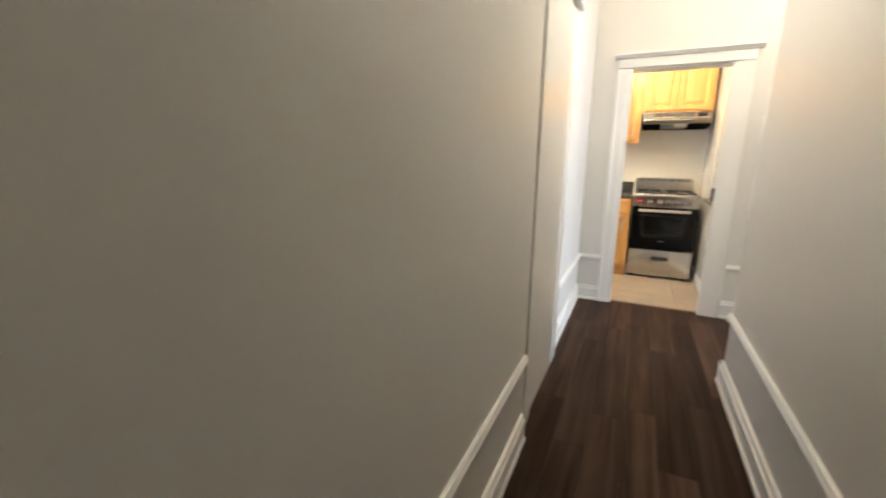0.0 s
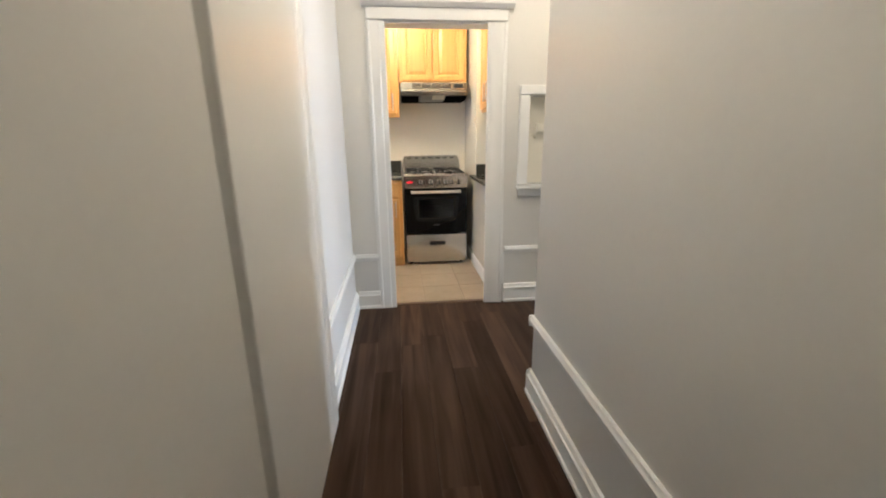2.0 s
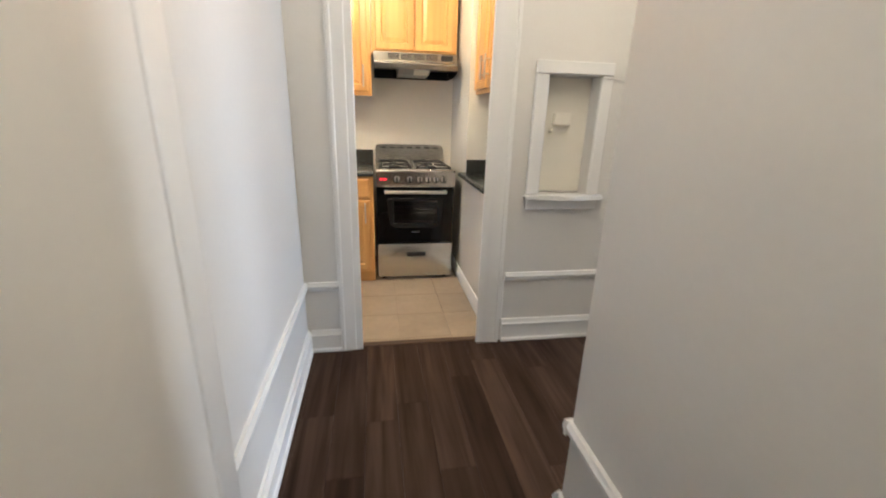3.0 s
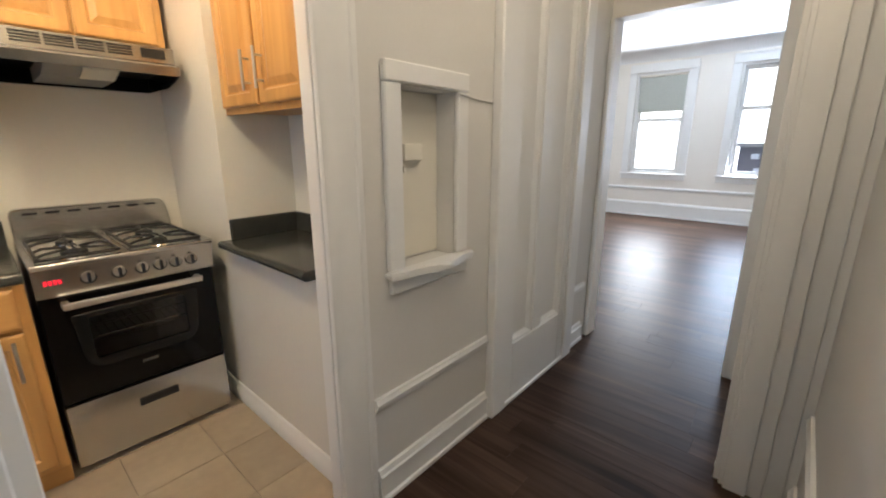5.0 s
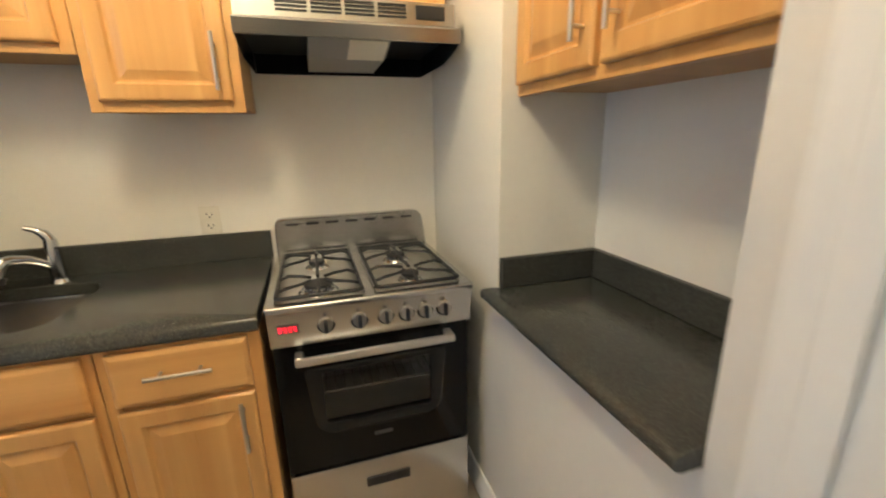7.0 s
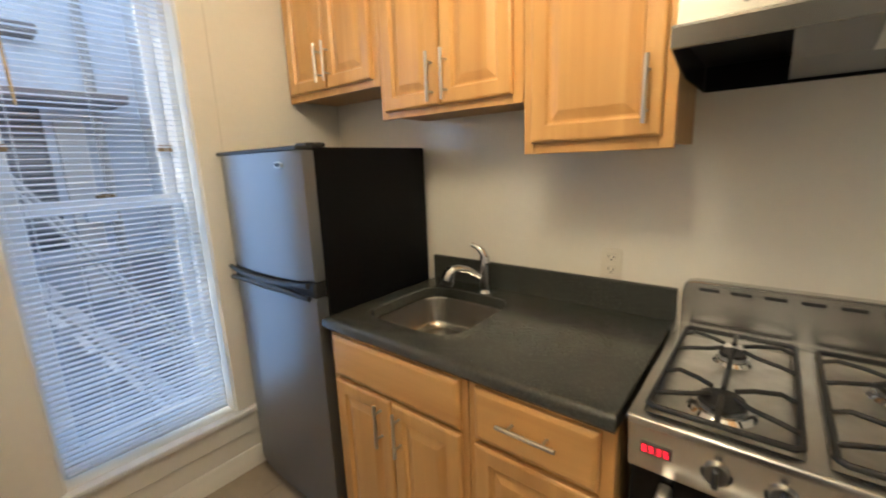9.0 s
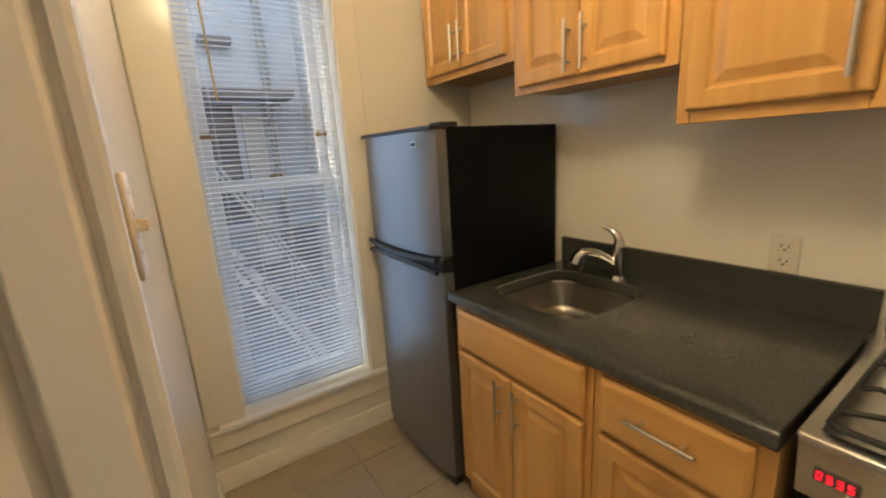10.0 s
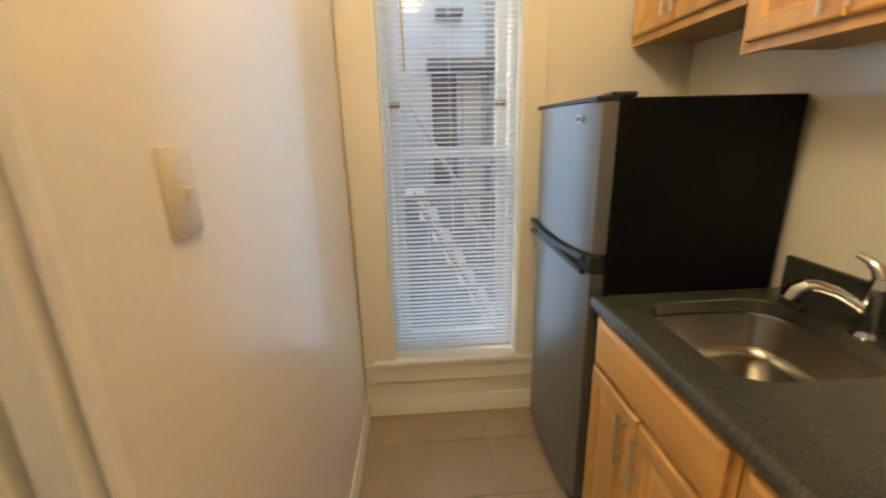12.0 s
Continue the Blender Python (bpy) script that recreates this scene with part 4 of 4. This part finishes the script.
for x in (0.224, 0.322, 0.402, 0.467, 0.527, 0.589):
    bm = cyl(bmesh.new(), on_panel(x, 0.838, -0.002), on_panel(x, 0.841, 0.014), 0.0215, 0.0195, 24)
    knob = part("knob", bm, NICKEL, panel, "round steel control knob", smooth=40)
    c = Vector(on_panel(x, 0.841, 0.014))
    bm = boxes((x - 0.0055, x + 0.0055, c.y - 0.014, c.y + 0.003, c.z - 0.021, c.z + 0.019), bevel=0.003)
    part("grip", bm, PLASTIC_B, stove, "black grip bar on a knob")
    bm = cyl(bmesh.new(), on_panel(x, 0.838, -0.002), on_panel(x, 0.8385, 0.0015), 0.0270, 0.0255, 24)
    part("dial_ring", bm, PLASTIC_B, panel, smooth=40)
part("display", boxes((0.0905, 0.1490, GF - 0.0290, GF - 0.018, 0.830, 0.853)), material("clock_window", (0.10, 0.085, 0.08), 0.25), panel, "dark clock window")
LED = glowing("red_led", (1.0, 0.015, 0.05), 1.1)
SEG = {"0": "abcdef", "5": "acdfg", "3": "abcdg"}
bm = bmesh.new()
for k, ch in enumerate("0535"):
    x = 0.0945 + k * 0.0135
    w, h, t, y0, y1, z = 0.0076, 0.0145, 0.0018, GF - 0.0305, GF - 0.0292, 0.834
    place = {"a": (0, w, h - t, h), "g": (0, w, h / 2 - t / 2, h / 2 + t / 2), "d": (0, w, 0, t), "f": (0, t, h / 2, h), "b": (w - t, w, h / 2, h), "e": (0, t, 0, h / 2), "c": (w - t, w, 0, h / 2)}
    for s in SEG[ch]:
        a, b, c, d = place[s]
        box(bm, x + a, x + b, y0, y1, z + c, z + d)
part("clock_digits", bm, LED, stove, "glowing red clock digits")
# cooktop with two wells
wells = ((0.088, 0.346), (0.378, 0.652))
cy0, cy1, wy0, wy1 = GF - 0.036, GB, 5.034, 5.540
part("cooktop", pierced([GX0 - 0.002, *wells[0], *wells[1], GX1 + 0.002], [cy0, wy0, wy1, cy1], {(1, 1), (3, 1)}, lambda u, v, d: (u, v, 0.915 - 0.0215 * d)), STEEL, stove, "brushed steel cooktop rim", smooth=40)
part("rim_front", boxes((GX0 - 0.003, GX1 + 0.003, cy0 - 0.006, cy0 + 0.004, 0.892, 0.914), bevel=0.005, seg=3), STEEL, stove, smooth=50)
WELL = material("cooktop_well", (0.58, 0.57, 0.54), 0.33, 1.0, grain=0.08, grain_scale=30, stain=0.15, stain_scale=14, rough_var=0.1)
for a, b in wells:
    part("burner_well", boxes((a, b, wy0, wy1, 0.894, 0.8985)), WELL, stove, "steel well under the grate")


def burner(x, y, r):
    bm = cyl(bmesh.new(), (x, y, 0.8985), (x, y, 0.907), r * 1.45, r * 1.25, 28)
    cyl(bm, (x, y, 0.907), (x, y, 0.918), r * 1.05, r * 1.0, 28)
    base = part("burner", bm, CHROME, stove, "bright metal burner base", smooth=40)
    bm = cyl(bmesh.new(), (x, y, 0.918), (x, y, 0.926), r * 1.02, r * 0.96, 28)
    part("burner_cap", bm, IRON, base, "black burner cap", smooth=40)


for x, y, r in ((0.214, 5.155, 0.044), (0.214, 5.415, 0.030), (0.512, 5.155, 0.030), (0.512, 5.405, 0.036)):
    burner(x, y, r)


def grate(x0, x1, y0, y1, centres, cx):
    """A wire grate: a frame on feet, a spine and fingers that bend towards the burners."""
    bm = bmesh.new()
    z, r = 0.938, 0.0064
    tube(bm, [(x0, y0 + 0.02, z - 0.012), (x0, y0 + 0.01, z - 0.012), (x0 + 0.012, y0, z - 0.012), (x1 - 0.012, y0, z - 0.012), (x1, y0 + 0.01, z - 0.012), (x1, y1 - 0.01, z - 0.012), (x1 - 0.012, y1, z - 0.012), (x0 + 0.012, y1, z - 0.012), (x0, y1 - 0.01, z - 0.012), (x0, y0 + 0.015, z - 0.012)], r, 8)
    for x, y in ((x0, y0 + 0.03), (x1, y0 + 0.03), (x0, y1 - 0.03), (x1, y1 - 0.03)):
        cyl(bm, (x, y, 0.9145), (x, y, z - 0.010), 0.006, seg=8)
    for cy in centres:
        for s in (-1, 1):
            tube(bm, [(cx, y0 if s < 0 and cy == centres[0] else y1 if s > 0 and cy == centres[-1] else (centres[0] + centres[-1]) / 2, z - 0.010), (cx, cy + s * 0.075, z), (cx, cy + s * 0.018, z + 0.002)], r * 0.9, 8)
            for e, xe in ((-1, x0), (1, x1)):
                tube(bm, [(xe, cy + s * 0.058, z - 0.011), (xe - e * 0.03, cy + s * 0.060, z), (cx + e * 0.050, cy + s * 0.040, z + 0.001), (cx + e * 0.022, cy + s * 0.016, z + 0.002)], r * 0.85, 8)
    return part("grate", bm, IRON, stove, "black wire pan grate", smooth=60)


grate(0.094, 0.340, 5.042, 5.534, (5.155, 5.415), 0.214)
grate(0.384, 0.646, 5.042, 5.534, (5.155, 5.405), 0.512)
# backguard
bm = bmesh.new()
outline = [(0.067, 0.9155), (0.067, 1.028), (0.071, 1.048), (0.082, 1.060), (0.098, 1.064), (0.622, 1.064), (0.644, 1.060), (0.658, 1.048), (0.666, 1.028), (0.680, 0.9155)]
extrude_profile(bm, outline, "y", 5.562, 5.599)
bmesh.ops.bevel(bm, geom=[e for e in bm.edges if e.verts[0].co.y < 5.565 and e.verts[1].co.y < 5.565], offset=0.006, segments=3, affect="EDGES")
guard = part("backguard", bm, STEEL, stove, "brushed steel backguard with vent slots", smooth=40)
for k in range(7):
    x = 0.112 + k * 0.0765
    part("vent_slot", boxes((x, x + 0.048, 5.5608, 5.563, 1.0350, 1.0445), bevel=0.0009), PLASTIC_B, guard)

# ---- kitchen: range hood ----
hood = thing("range_hood", (0.375, 5.45, 1.605), "brushed steel under-cabinet range hood with a black underside", "range hood")
HX0, HX1 = 0.066, 0.700
prof = [(KN - 0.002, 1.758), (5.205, 1.758), (5.200, 1.694), (5.150, 1.680), (5.146, 1.674), (5.150, 1.638), (5.165, 1.638), (5.205, 1.682), (KN - 0.002, 1.700)]
bm = bmesh.new()
extrude_profile(bm, prof, "x", HX0 + 0.003, HX1 - 0.003)
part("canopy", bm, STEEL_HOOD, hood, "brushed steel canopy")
for x0, x1 in ((HX0, HX0 + 0.0028), (HX1 - 0.0028, HX1)):
    bm = bmesh.new()
    extrude_profile(bm, [(KN - 0.002, 1.757), (5.206, 1.757), (5.201, 1.694), (5.151, 1.680), (5.151, 1.640), (5.240, 1.618), (5.330, 1.604), (KN - 0.002, 1.604)], "x", x0, x1)
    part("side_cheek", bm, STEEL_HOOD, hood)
part("underside", boxes((HX0 + 0.004, HX1 - 0.004, 5.215, KN - 0.003, 1.672, 1.680)), BLACK_M, hood, "black filter underside")
bm = bmesh.new()
extrude_profile(bm, [(5.225, 1.671), (5.225, 1.650), (5.35, 1.618), (KN - 0.02, 1.612), (KN - 0.02, 1.671)], "x", 0.255, 0.500)
lens_box = part("lamp_housing", bm, material("grey_filter", (0.30, 0.30, 0.29), 0.5, 0.3), hood, "grey filter and lamp housing")
bm = bmesh.new()
extrude_profile(bm, [(5.222, 1.656), (5.236, 1.6415), (5.345, 1.6135), (5.352, 1.618), (5.24, 1.650)], "x", 0.375, 0.492)
part("lens", bm, PLASTIC_W, lens_box, "white lamp lens")
part("back_lip", boxes((HX0 + 0.004, HX1 - 0.004, KN - 0.016, KN - 0.003, 1.604, 1.671)), BLACK_M, hood)
for g in range(4):
    x = 0.175 + g * 0.095
    for k in range(4):
        part("vent_slot", boxes((x, x + 0.084, 5.199, 5.2045, 1.710 + k * 0.0108, 1.715 + k * 0.0108)), PLASTIC_B, hood)
part("switch_panel", boxes((0.575, 0.665, 5.197, 5.2045, 1.709, 1.748), bevel=0.002), PLASTIC_B, hood, "black switch panel")

# ---- kitchen: switch, outlet, ceiling lamp ----
switch = thing("light_switch", (-0.325, 4.139, 1.362), "ivory toggle light switch plate on the wall", "light switch")
part("plate", boxes((-0.365, -0.293, 4.1392, 4.1440, 1.300, 1.417), bevel=0.002, seg=2), IVORY, switch, smooth=45)
part("toggle", boxes((-0.3345, -0.3235, 4.1435, 4.1560, 1.351, 1.365), (-0.337, -0.321, 4.1435, 4.1455, 1.342, 1.377), bevel=0.001), IVORY, switch, "ivory toggle lever")
for z in (1.328, 1.396):
    part("screw", cyl(bmesh.new(), (-0.329, 4.1435, z), (-0.329, 4.1448, z), 0.0035), NICKEL, switch)
outlet = thing("wall_outlet", (-0.165, KN, 1.068), "ivory double wall outlet above the backsplash", "wall outlet")
part("plate", boxes((-0.201, -0.129, KN - 0.006, KN - 0.0005, 1.014, 1.122), bevel=0.003, seg=2), PLASTIC_W, outlet, smooth=45)
for z in (1.046, 1.090):
    part("socket", boxes((-0.182, -0.148, KN - 0.0085, KN - 0.006, z - 0.014, z + 0.014), bevel=0.004, seg=2), PLASTIC_W, outlet)
    part("socket_slots", boxes((-0.175, -0.172, KN - 0.0092, KN - 0.0085, z - 0.002, z + 0.008), (-0.158, -0.155, KN - 0.0092, KN - 0.0085, z - 0.002, z + 0.007), (-0.168, -0.162, KN - 0.0092, KN - 0.0085, z - 0.011, z - 0.006)), PLASTIC_B, outlet)


# Fittings never come into view; the glowing bowls are assumed shapes for the bulbs.
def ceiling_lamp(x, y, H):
    lamp = thing("ceiling_light", (x, y, H), "assumed round frosted glass ceiling light, out of view", "ceiling light")
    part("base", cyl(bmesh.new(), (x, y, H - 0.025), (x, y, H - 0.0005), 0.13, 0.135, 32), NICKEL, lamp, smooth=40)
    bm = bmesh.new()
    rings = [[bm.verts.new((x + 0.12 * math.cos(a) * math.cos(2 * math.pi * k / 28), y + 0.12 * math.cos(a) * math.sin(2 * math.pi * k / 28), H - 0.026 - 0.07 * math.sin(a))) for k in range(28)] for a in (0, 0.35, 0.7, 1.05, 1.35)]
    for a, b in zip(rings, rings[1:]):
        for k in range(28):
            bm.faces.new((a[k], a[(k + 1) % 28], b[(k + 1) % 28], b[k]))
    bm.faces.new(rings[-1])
    part("shade", bm, glowing("lit_frosted_glass", (1.0, 0.82, 0.58), 3.0), lamp, "glowing bowl of the assumed ceiling light", smooth=60).visible_shadow = False
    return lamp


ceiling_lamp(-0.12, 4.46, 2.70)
# Bowls for the two added bulbs, also out of view.
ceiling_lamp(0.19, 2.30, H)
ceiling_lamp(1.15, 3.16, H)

# ---- living room: windows and trim ----


def sash_window(name, y0, y1, z0, z1, meet):
    w = thing(name, (LX + 0.1, (y0 + y1) / 2, z0), "tall white sash window with daylight behind", "window", kind="structure")
    part("window_frame", boxes((LX + 0.02, LX + 0.20, y0, y0 + 0.035, z0, z1), (LX + 0.02, LX + 0.20, y1 - 0.035, y1, z0, z1), (LX + 0.02, LX + 0.20, y0 + 0.0355, y1 - 0.0355, z1 - 0.035, z1), (LX + 0.02, LX + 0.20, y0 + 0.0355, y1 - 0.0355, z0, z0 + 0.03)), TRIM, w)
    for n, x, a, b in (("lower_sash", LX + 0.09, z0 + 0.031, meet + 0.03), ("upper_sash", LX + 0.14, meet - 0.03, z1 - 0.036)):
        p, q = y0 + 0.036, y1 - 0.036
        s = part(n, boxes((x - 0.02, x + 0.02, p, p + 0.045, a, b), (x - 0.02, x + 0.02, q - 0.045, q, a, b), (x - 0.02, x + 0.02, p + 0.0455, q - 0.0455, a, a + 0.05), (x - 0.02, x + 0.02, p + 0.0455, q - 0.0455, b - 0.05, b)), TRIM, w)
        part("pane", boxes((x - 0.002, x + 0.002, p + 0.04, q - 0.04, a + 0.04, b - 0.04)), GLASS, s).visible_shadow = False
    part("window_sill", boxes((LX - 0.06, LX + 0.05, y0 - 0.15, y1 + 0.15, z0 - 0.035, z0 - 0.001), bevel=0.006), TRIM, w)
    part("casing", boxes((LX - 0.025, LX - 0.001, y0 - 0.13, y0 - 0.002, z0, z1 + 0.002), bevel=0.005), TRIM, w)
    part("casing", boxes((LX - 0.025, LX - 0.001, y1 + 0.002, y1 + 0.13, z0, z1 + 0.002), bevel=0.005), TRIM, w)
    part("head", boxes((LX - 0.028, LX - 0.001, y0 - 0.13, y1 + 0.13, z1 + 0.004, z1 + 0.15), bevel=0.005), TRIM, w)
    part("apron", boxes((LX - 0.022, LX - 0.001, y0 - 0.13, y1 + 0.13, z0 - 0.12, z0 - 0.036), bevel=0.005), TRIM, w)
    return w


sash_window("window_2", 3.19, 4.0, 0.82, 2.60, 1.92)
sash_window("window_3", 4.74, 5.60, 0.82, 2.60, 1.78)
shade = thing("roller_shade", (LX + 0.04, 5.17, 2.55), "pale green roller shade pulled partly down", "roller shade")
part("cloth", boxes((LX + 0.045, LX + 0.048, 4.79, 5.55, 1.93, 2.54)), material("green_cloth", (0.46, 0.48, 0.43), 0.8, grain=0.05), shade)
part("roller", cyl(bmesh.new(), (LX + 0.045, 4.78, 2.545), (LX + 0.045, 5.56, 2.545), 0.022), PLASTIC_W, shade, smooth=50)
part("hem_bar", boxes((LX + 0.040, LX + 0.053, 4.79, 5.55, 1.915, 1.932), bevel=0.003), PLASTIC_W, shade)
LBASE = [(0, 0.002), (0.03, 0.002), (0.03, 0.024), (0.018, 0.03), (0.018, 0.22), (0.026, 0.225), (0.026, 0.245), (0.01, 0.27), (0, 0.275)]
LRAIL = [(0, 0.50), (0.01, 0.50), (0.024, 0.515), (0.026, 0.54), (0.012, 0.555), (0, 0.56)]
for shape in (LBASE, LRAIL):
    run_profile("baseboard" if shape is LBASE else "chair_rail", shape, "y", S0, 8.0, LX, -1)
cove = bmesh.new()
extrude_profile(cove, [(LX, H - 0.001), (LX - 0.16, H - 0.001), (LX - 0.12, H - 0.02), (LX - 0.05, H - 0.06), (LX - 0.02, H - 0.12), (LX, H - 0.16)], "y", S0, 8.0)
setting("trim", cove, CEIL, "plaster cove below the ceiling", "trim", smooth=60)

# ---- outside ----
setting("ground", boxes((-400, 400, -400, 400, -9.2, -9.0)), material("street_asphalt", (0.05, 0.05, 0.052), 0.85, grain=0.2, grain_scale=3, stain=0.3, stain_scale=0.2), "grey street ground far below", "ground")
far = thing("office_building", (75, -5, -9), "dark far building with pale windows", "building")
part("wall", boxes((70, 84, -24, 10.4, -9, 1.0)), material("dark_brick", (0.15, 0.14, 0.18), 0.8, grain=0.1, grain_scale=2), far)
part("roof", boxes((69.6, 84.4, -24.4, 10.8, 1.0, 1.5)), material("pale_coping", (0.4, 0.4, 0.42), 0.8, grain=0.1), far)
PALE = material("pale_window", (0.75, 0.78, 0.85), 0.3, stain=0.05)
for r in range(3):
    for c in range(9):
        y = 9.0 - c * 2.6 - 0.5 * (r % 2)
        part("window", boxes((69.9, 69.98, y - 0.9, y, -0.6 - r * 1.9, 0.1 - r * 1.9)), PALE, far)

backdrop = setting("backdrop", boxes((150, 150.1, -160, 160, -9, 120)), glowing("white_sky", (0.93, 0.97, 1.0), 2.2), "bright hazy white sky in the distance", "sky")
# Both pale walls have the blue of the skylight put into their colour.
STUCCO = material("blue_tinted_stucco", (0.56, 0.64, 0.76), 0.8, grain=0.08, grain_scale=9, stain=0.22, stain_scale=1.1, bump=0.4, bump_scale=18)
BRICKW = material("blue_tinted_white_brick", (0.74, 0.77, 0.82), 0.7, grain=0.05, stain=0.10, stain_scale=2, bump=0.3, bump_scale=30)
yard = thing("neighbour_house", (-5.1, 5, -9), "pale neighbouring house across the narrow light well", "building")
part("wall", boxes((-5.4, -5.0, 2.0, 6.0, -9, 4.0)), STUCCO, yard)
part("canopy", boxes((-5.0, -4.45, 4.60, 5.50, 2.06, 2.14), (-5.0, -4.75, 4.72, 5.02, 2.62, 2.70), bevel=0.01), material("slate_grey", (0.20, 0.20, 0.23), 0.7, grain=0.1), yard, "dark canopy over a door")
# Darker panel added over the lower wall, behind the pale stair.
part("base_course", boxes((-4.998, -4.985, 2.0, 5.71, -9, 0.62)), material("darker_render", (0.36, 0.41, 0.48), 0.85, grain=0.2, grain_scale=6, stain=0.35, stain_scale=2.2, bump=0.4, bump_scale=12), yard, "darker grey panel over the lower wall")
DARKW = material("dark_shutter", (0.11, 0.13, 0.17), 0.5, grain=0.1)
shutter = part("shutter", boxes((-5.0, -4.97, 4.66, 4.95, 0.75, 2.04)), DARKW, yard, "dark louvred shutter")
for k in range(24):
    part("louvre", boxes((-4.97, -4.945, 4.69, 4.92, 0.79 + k * 0.051, 0.815 + k * 0.051)), material("louvre_grey", (0.25, 0.27, 0.30), 0.6) if k == 0 else bpy.data.materials["louvre_grey"], shutter)
part("door", boxes((-5.0, -4.96, 5.02, 5.24, 0.20, 1.96), bevel=0.01), VINYL, yard, "white service door")
part("drain_pipe", cyl(bmesh.new(), (-4.93, 5.34, -9), (-4.93, 5.34, 4.0), 0.045), material("pipe_grey", (0.35, 0.37, 0.40), 0.5), yard, smooth=50)
part("meter_box", boxes((-4.99, -4.86, 5.10, 5.34, 0.98, 1.20), bevel=0.01), STUCCO, yard)
side = thing("neighbour_wall", (-3.5, 5.75, -9), "white painted brick side wall of the light well", "building")
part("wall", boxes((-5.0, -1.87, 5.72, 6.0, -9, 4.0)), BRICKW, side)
bricks = bmesh.new()
for r in range(48):
    for c in range(14):
        x = -5.0 + c * 0.225 + (r % 2) * 0.11
        box(bricks, x, min(x + 0.215, -1.88), 5.712, 5.7199, -1.4 + r * 0.075, -1.4 + r * 0.075 + 0.065)
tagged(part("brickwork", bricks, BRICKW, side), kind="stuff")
esc = thing("fire_escape", (-3.6, 4.9, -9), "pale painted iron fire-escape stair outside the window", "fire escape")
IRONG = material("pale_iron_paint", (0.60, 0.63, 0.68), 0.5, grain=0.1)
for x in (-3.9, -3.35):
    part("stringer", tube(bmesh.new(), [(x, 4.40, 0.90), (x, 5.60, -1.25)], 0.03, 6), IRONG, esc)
    part("handrail", tube(bmesh.new(), [(x, 4.40, 1.65), (x, 5.60, -0.45)], 0.018, 6), IRONG, esc)
    part("handrail", tube(bmesh.new(), [(x, 4.85, 0.22), (x, 5.70, 0.02)], 0.012, 6), IRONG, esc)
    part("handrail", tube(bmesh.new(), [(x, 4.85, 0.05), (x, 5.70, -0.20)], 0.012, 6), IRONG, esc)
for k in range(11):
    y, z = 4.42 + k * 0.118, 0.86 - k * 0.212
    part("tread", boxes((-3.9, -3.35, y - 0.09, y + 0.09, z - 0.015, z + 0.01)), IRONG, esc)
for k in range(7):
    y = 4.3 + k * 0.22
    part("post", cyl(bmesh.new(), (-3.35, y, -9 if k in (0, 6) else -1.6), (-3.35, y, 0.86 - (y - 4.42) * 1.8 + (0.7 if k < 6 else 0.3)), 0.011, seg=6), IRONG, esc)
part("platform", boxes((-4.4, -3.2, 4.15, 5.65, -1.62, -1.58)), IRONG, esc)

# ---- floors: boards and tiles, piece by piece ----
floor_ob = bpy.data.objects["floor"]


def piece_mesh(name, w, l, t, mat, bevel):
    bm = boxes((-w / 2, w / 2, -l / 2, l / 2, -t, 0), bevel=0)
    bmesh.ops.bevel(bm, geom=[e for e in bm.edges if all(v.co.z > -1e-6 for v in e.verts)], offset=bevel, segments=1, affect="EDGES")
    return mesh_of(name, bm, mat)


def lay(name, me, x, y, z=0.0):
    ob = new(name, me)
    ob.location = (x, y, z)
    ob.parent = floor_ob
    return ob


rnd = random.Random(4)
PW, PL = 0.1450, 1.215
board = piece_mesh("board", PW - 0.0005, PL - 0.0005, 0.0105, PLANK, 0.0005)
extra = bmesh.new()
col = 0
x = -0.44 + PW / 2
while x < LX + 0.05:
    y0, y1 = (S0, 4.02) if x < 2.74 else (-0.2, 6.9)
    if 0.72 < x < 1.70:
        y0 = 2.75
    elif 1.70 <= x < 2.70:
        y0 = 2.95
    y = y0 - rnd.random() * PL
    while y < y1:
        a, b = max(y, y0), min(y + PL, y1)
        if b - a > 0.05:
            if b - a > PL - 0.01:
                lay("board", board, x, (a + b) / 2)
            else:
                lay("board", piece_mesh("board", PW - 0.0005, b - a - 0.0005, 0.0105, PLANK, 0.0005), x, (a + b) / 2)
        y += PL
    x += PW
rest = bmesh.new()
for k in range(40):
    x = 2.86 + PW * k
    if x > LX:
        break
    for j in range(9):
        a = S0 + j * PL - (k * 0.37 % 1) * PL
        for lo, hi in ((S0, -0.2), (6.9, 8.0)):
            p, q = max(a, lo), min(a + PL, hi)
            if q - p > 0.03:
                box(rest, x + 0.0003, min(x + PW, LX) - 0.0003, p + 0.0003, q - 0.0003, -0.0105, 0)
tagged(part("boards", rest, PLANK, floor_ob), kind="stuff")
TP = 0.318
tile = piece_mesh("tile", TP - 0.0024, TP - 0.0024, 0.0075, TILE, 0.0006)
nx0 = math.floor((KW - 0.192) / TP)
for i in range(nx0, 3):
    for j in range(-3, 4):
        x0, y0 = 0.192 + i * TP, 4.722 + j * TP
        a, b, c, d = max(x0, KW), min(x0 + TP, KE), max(y0, 4.053), min(y0 + TP, KN)
        if b - a < 0.02 or d - c < 0.02:
            continue
        if b - a > TP - 1e-4 and d - c > TP - 1e-4:
            lay("tile", tile, (a + b) / 2, (c + d) / 2, 0.0005)
        else:
            lay("tile", piece_mesh("tile", b - a - 0.0024, d - c - 0.0024, 0.0075, TILE, 0.0006), (a + b) / 2, (c + d) / 2, 0.0005)
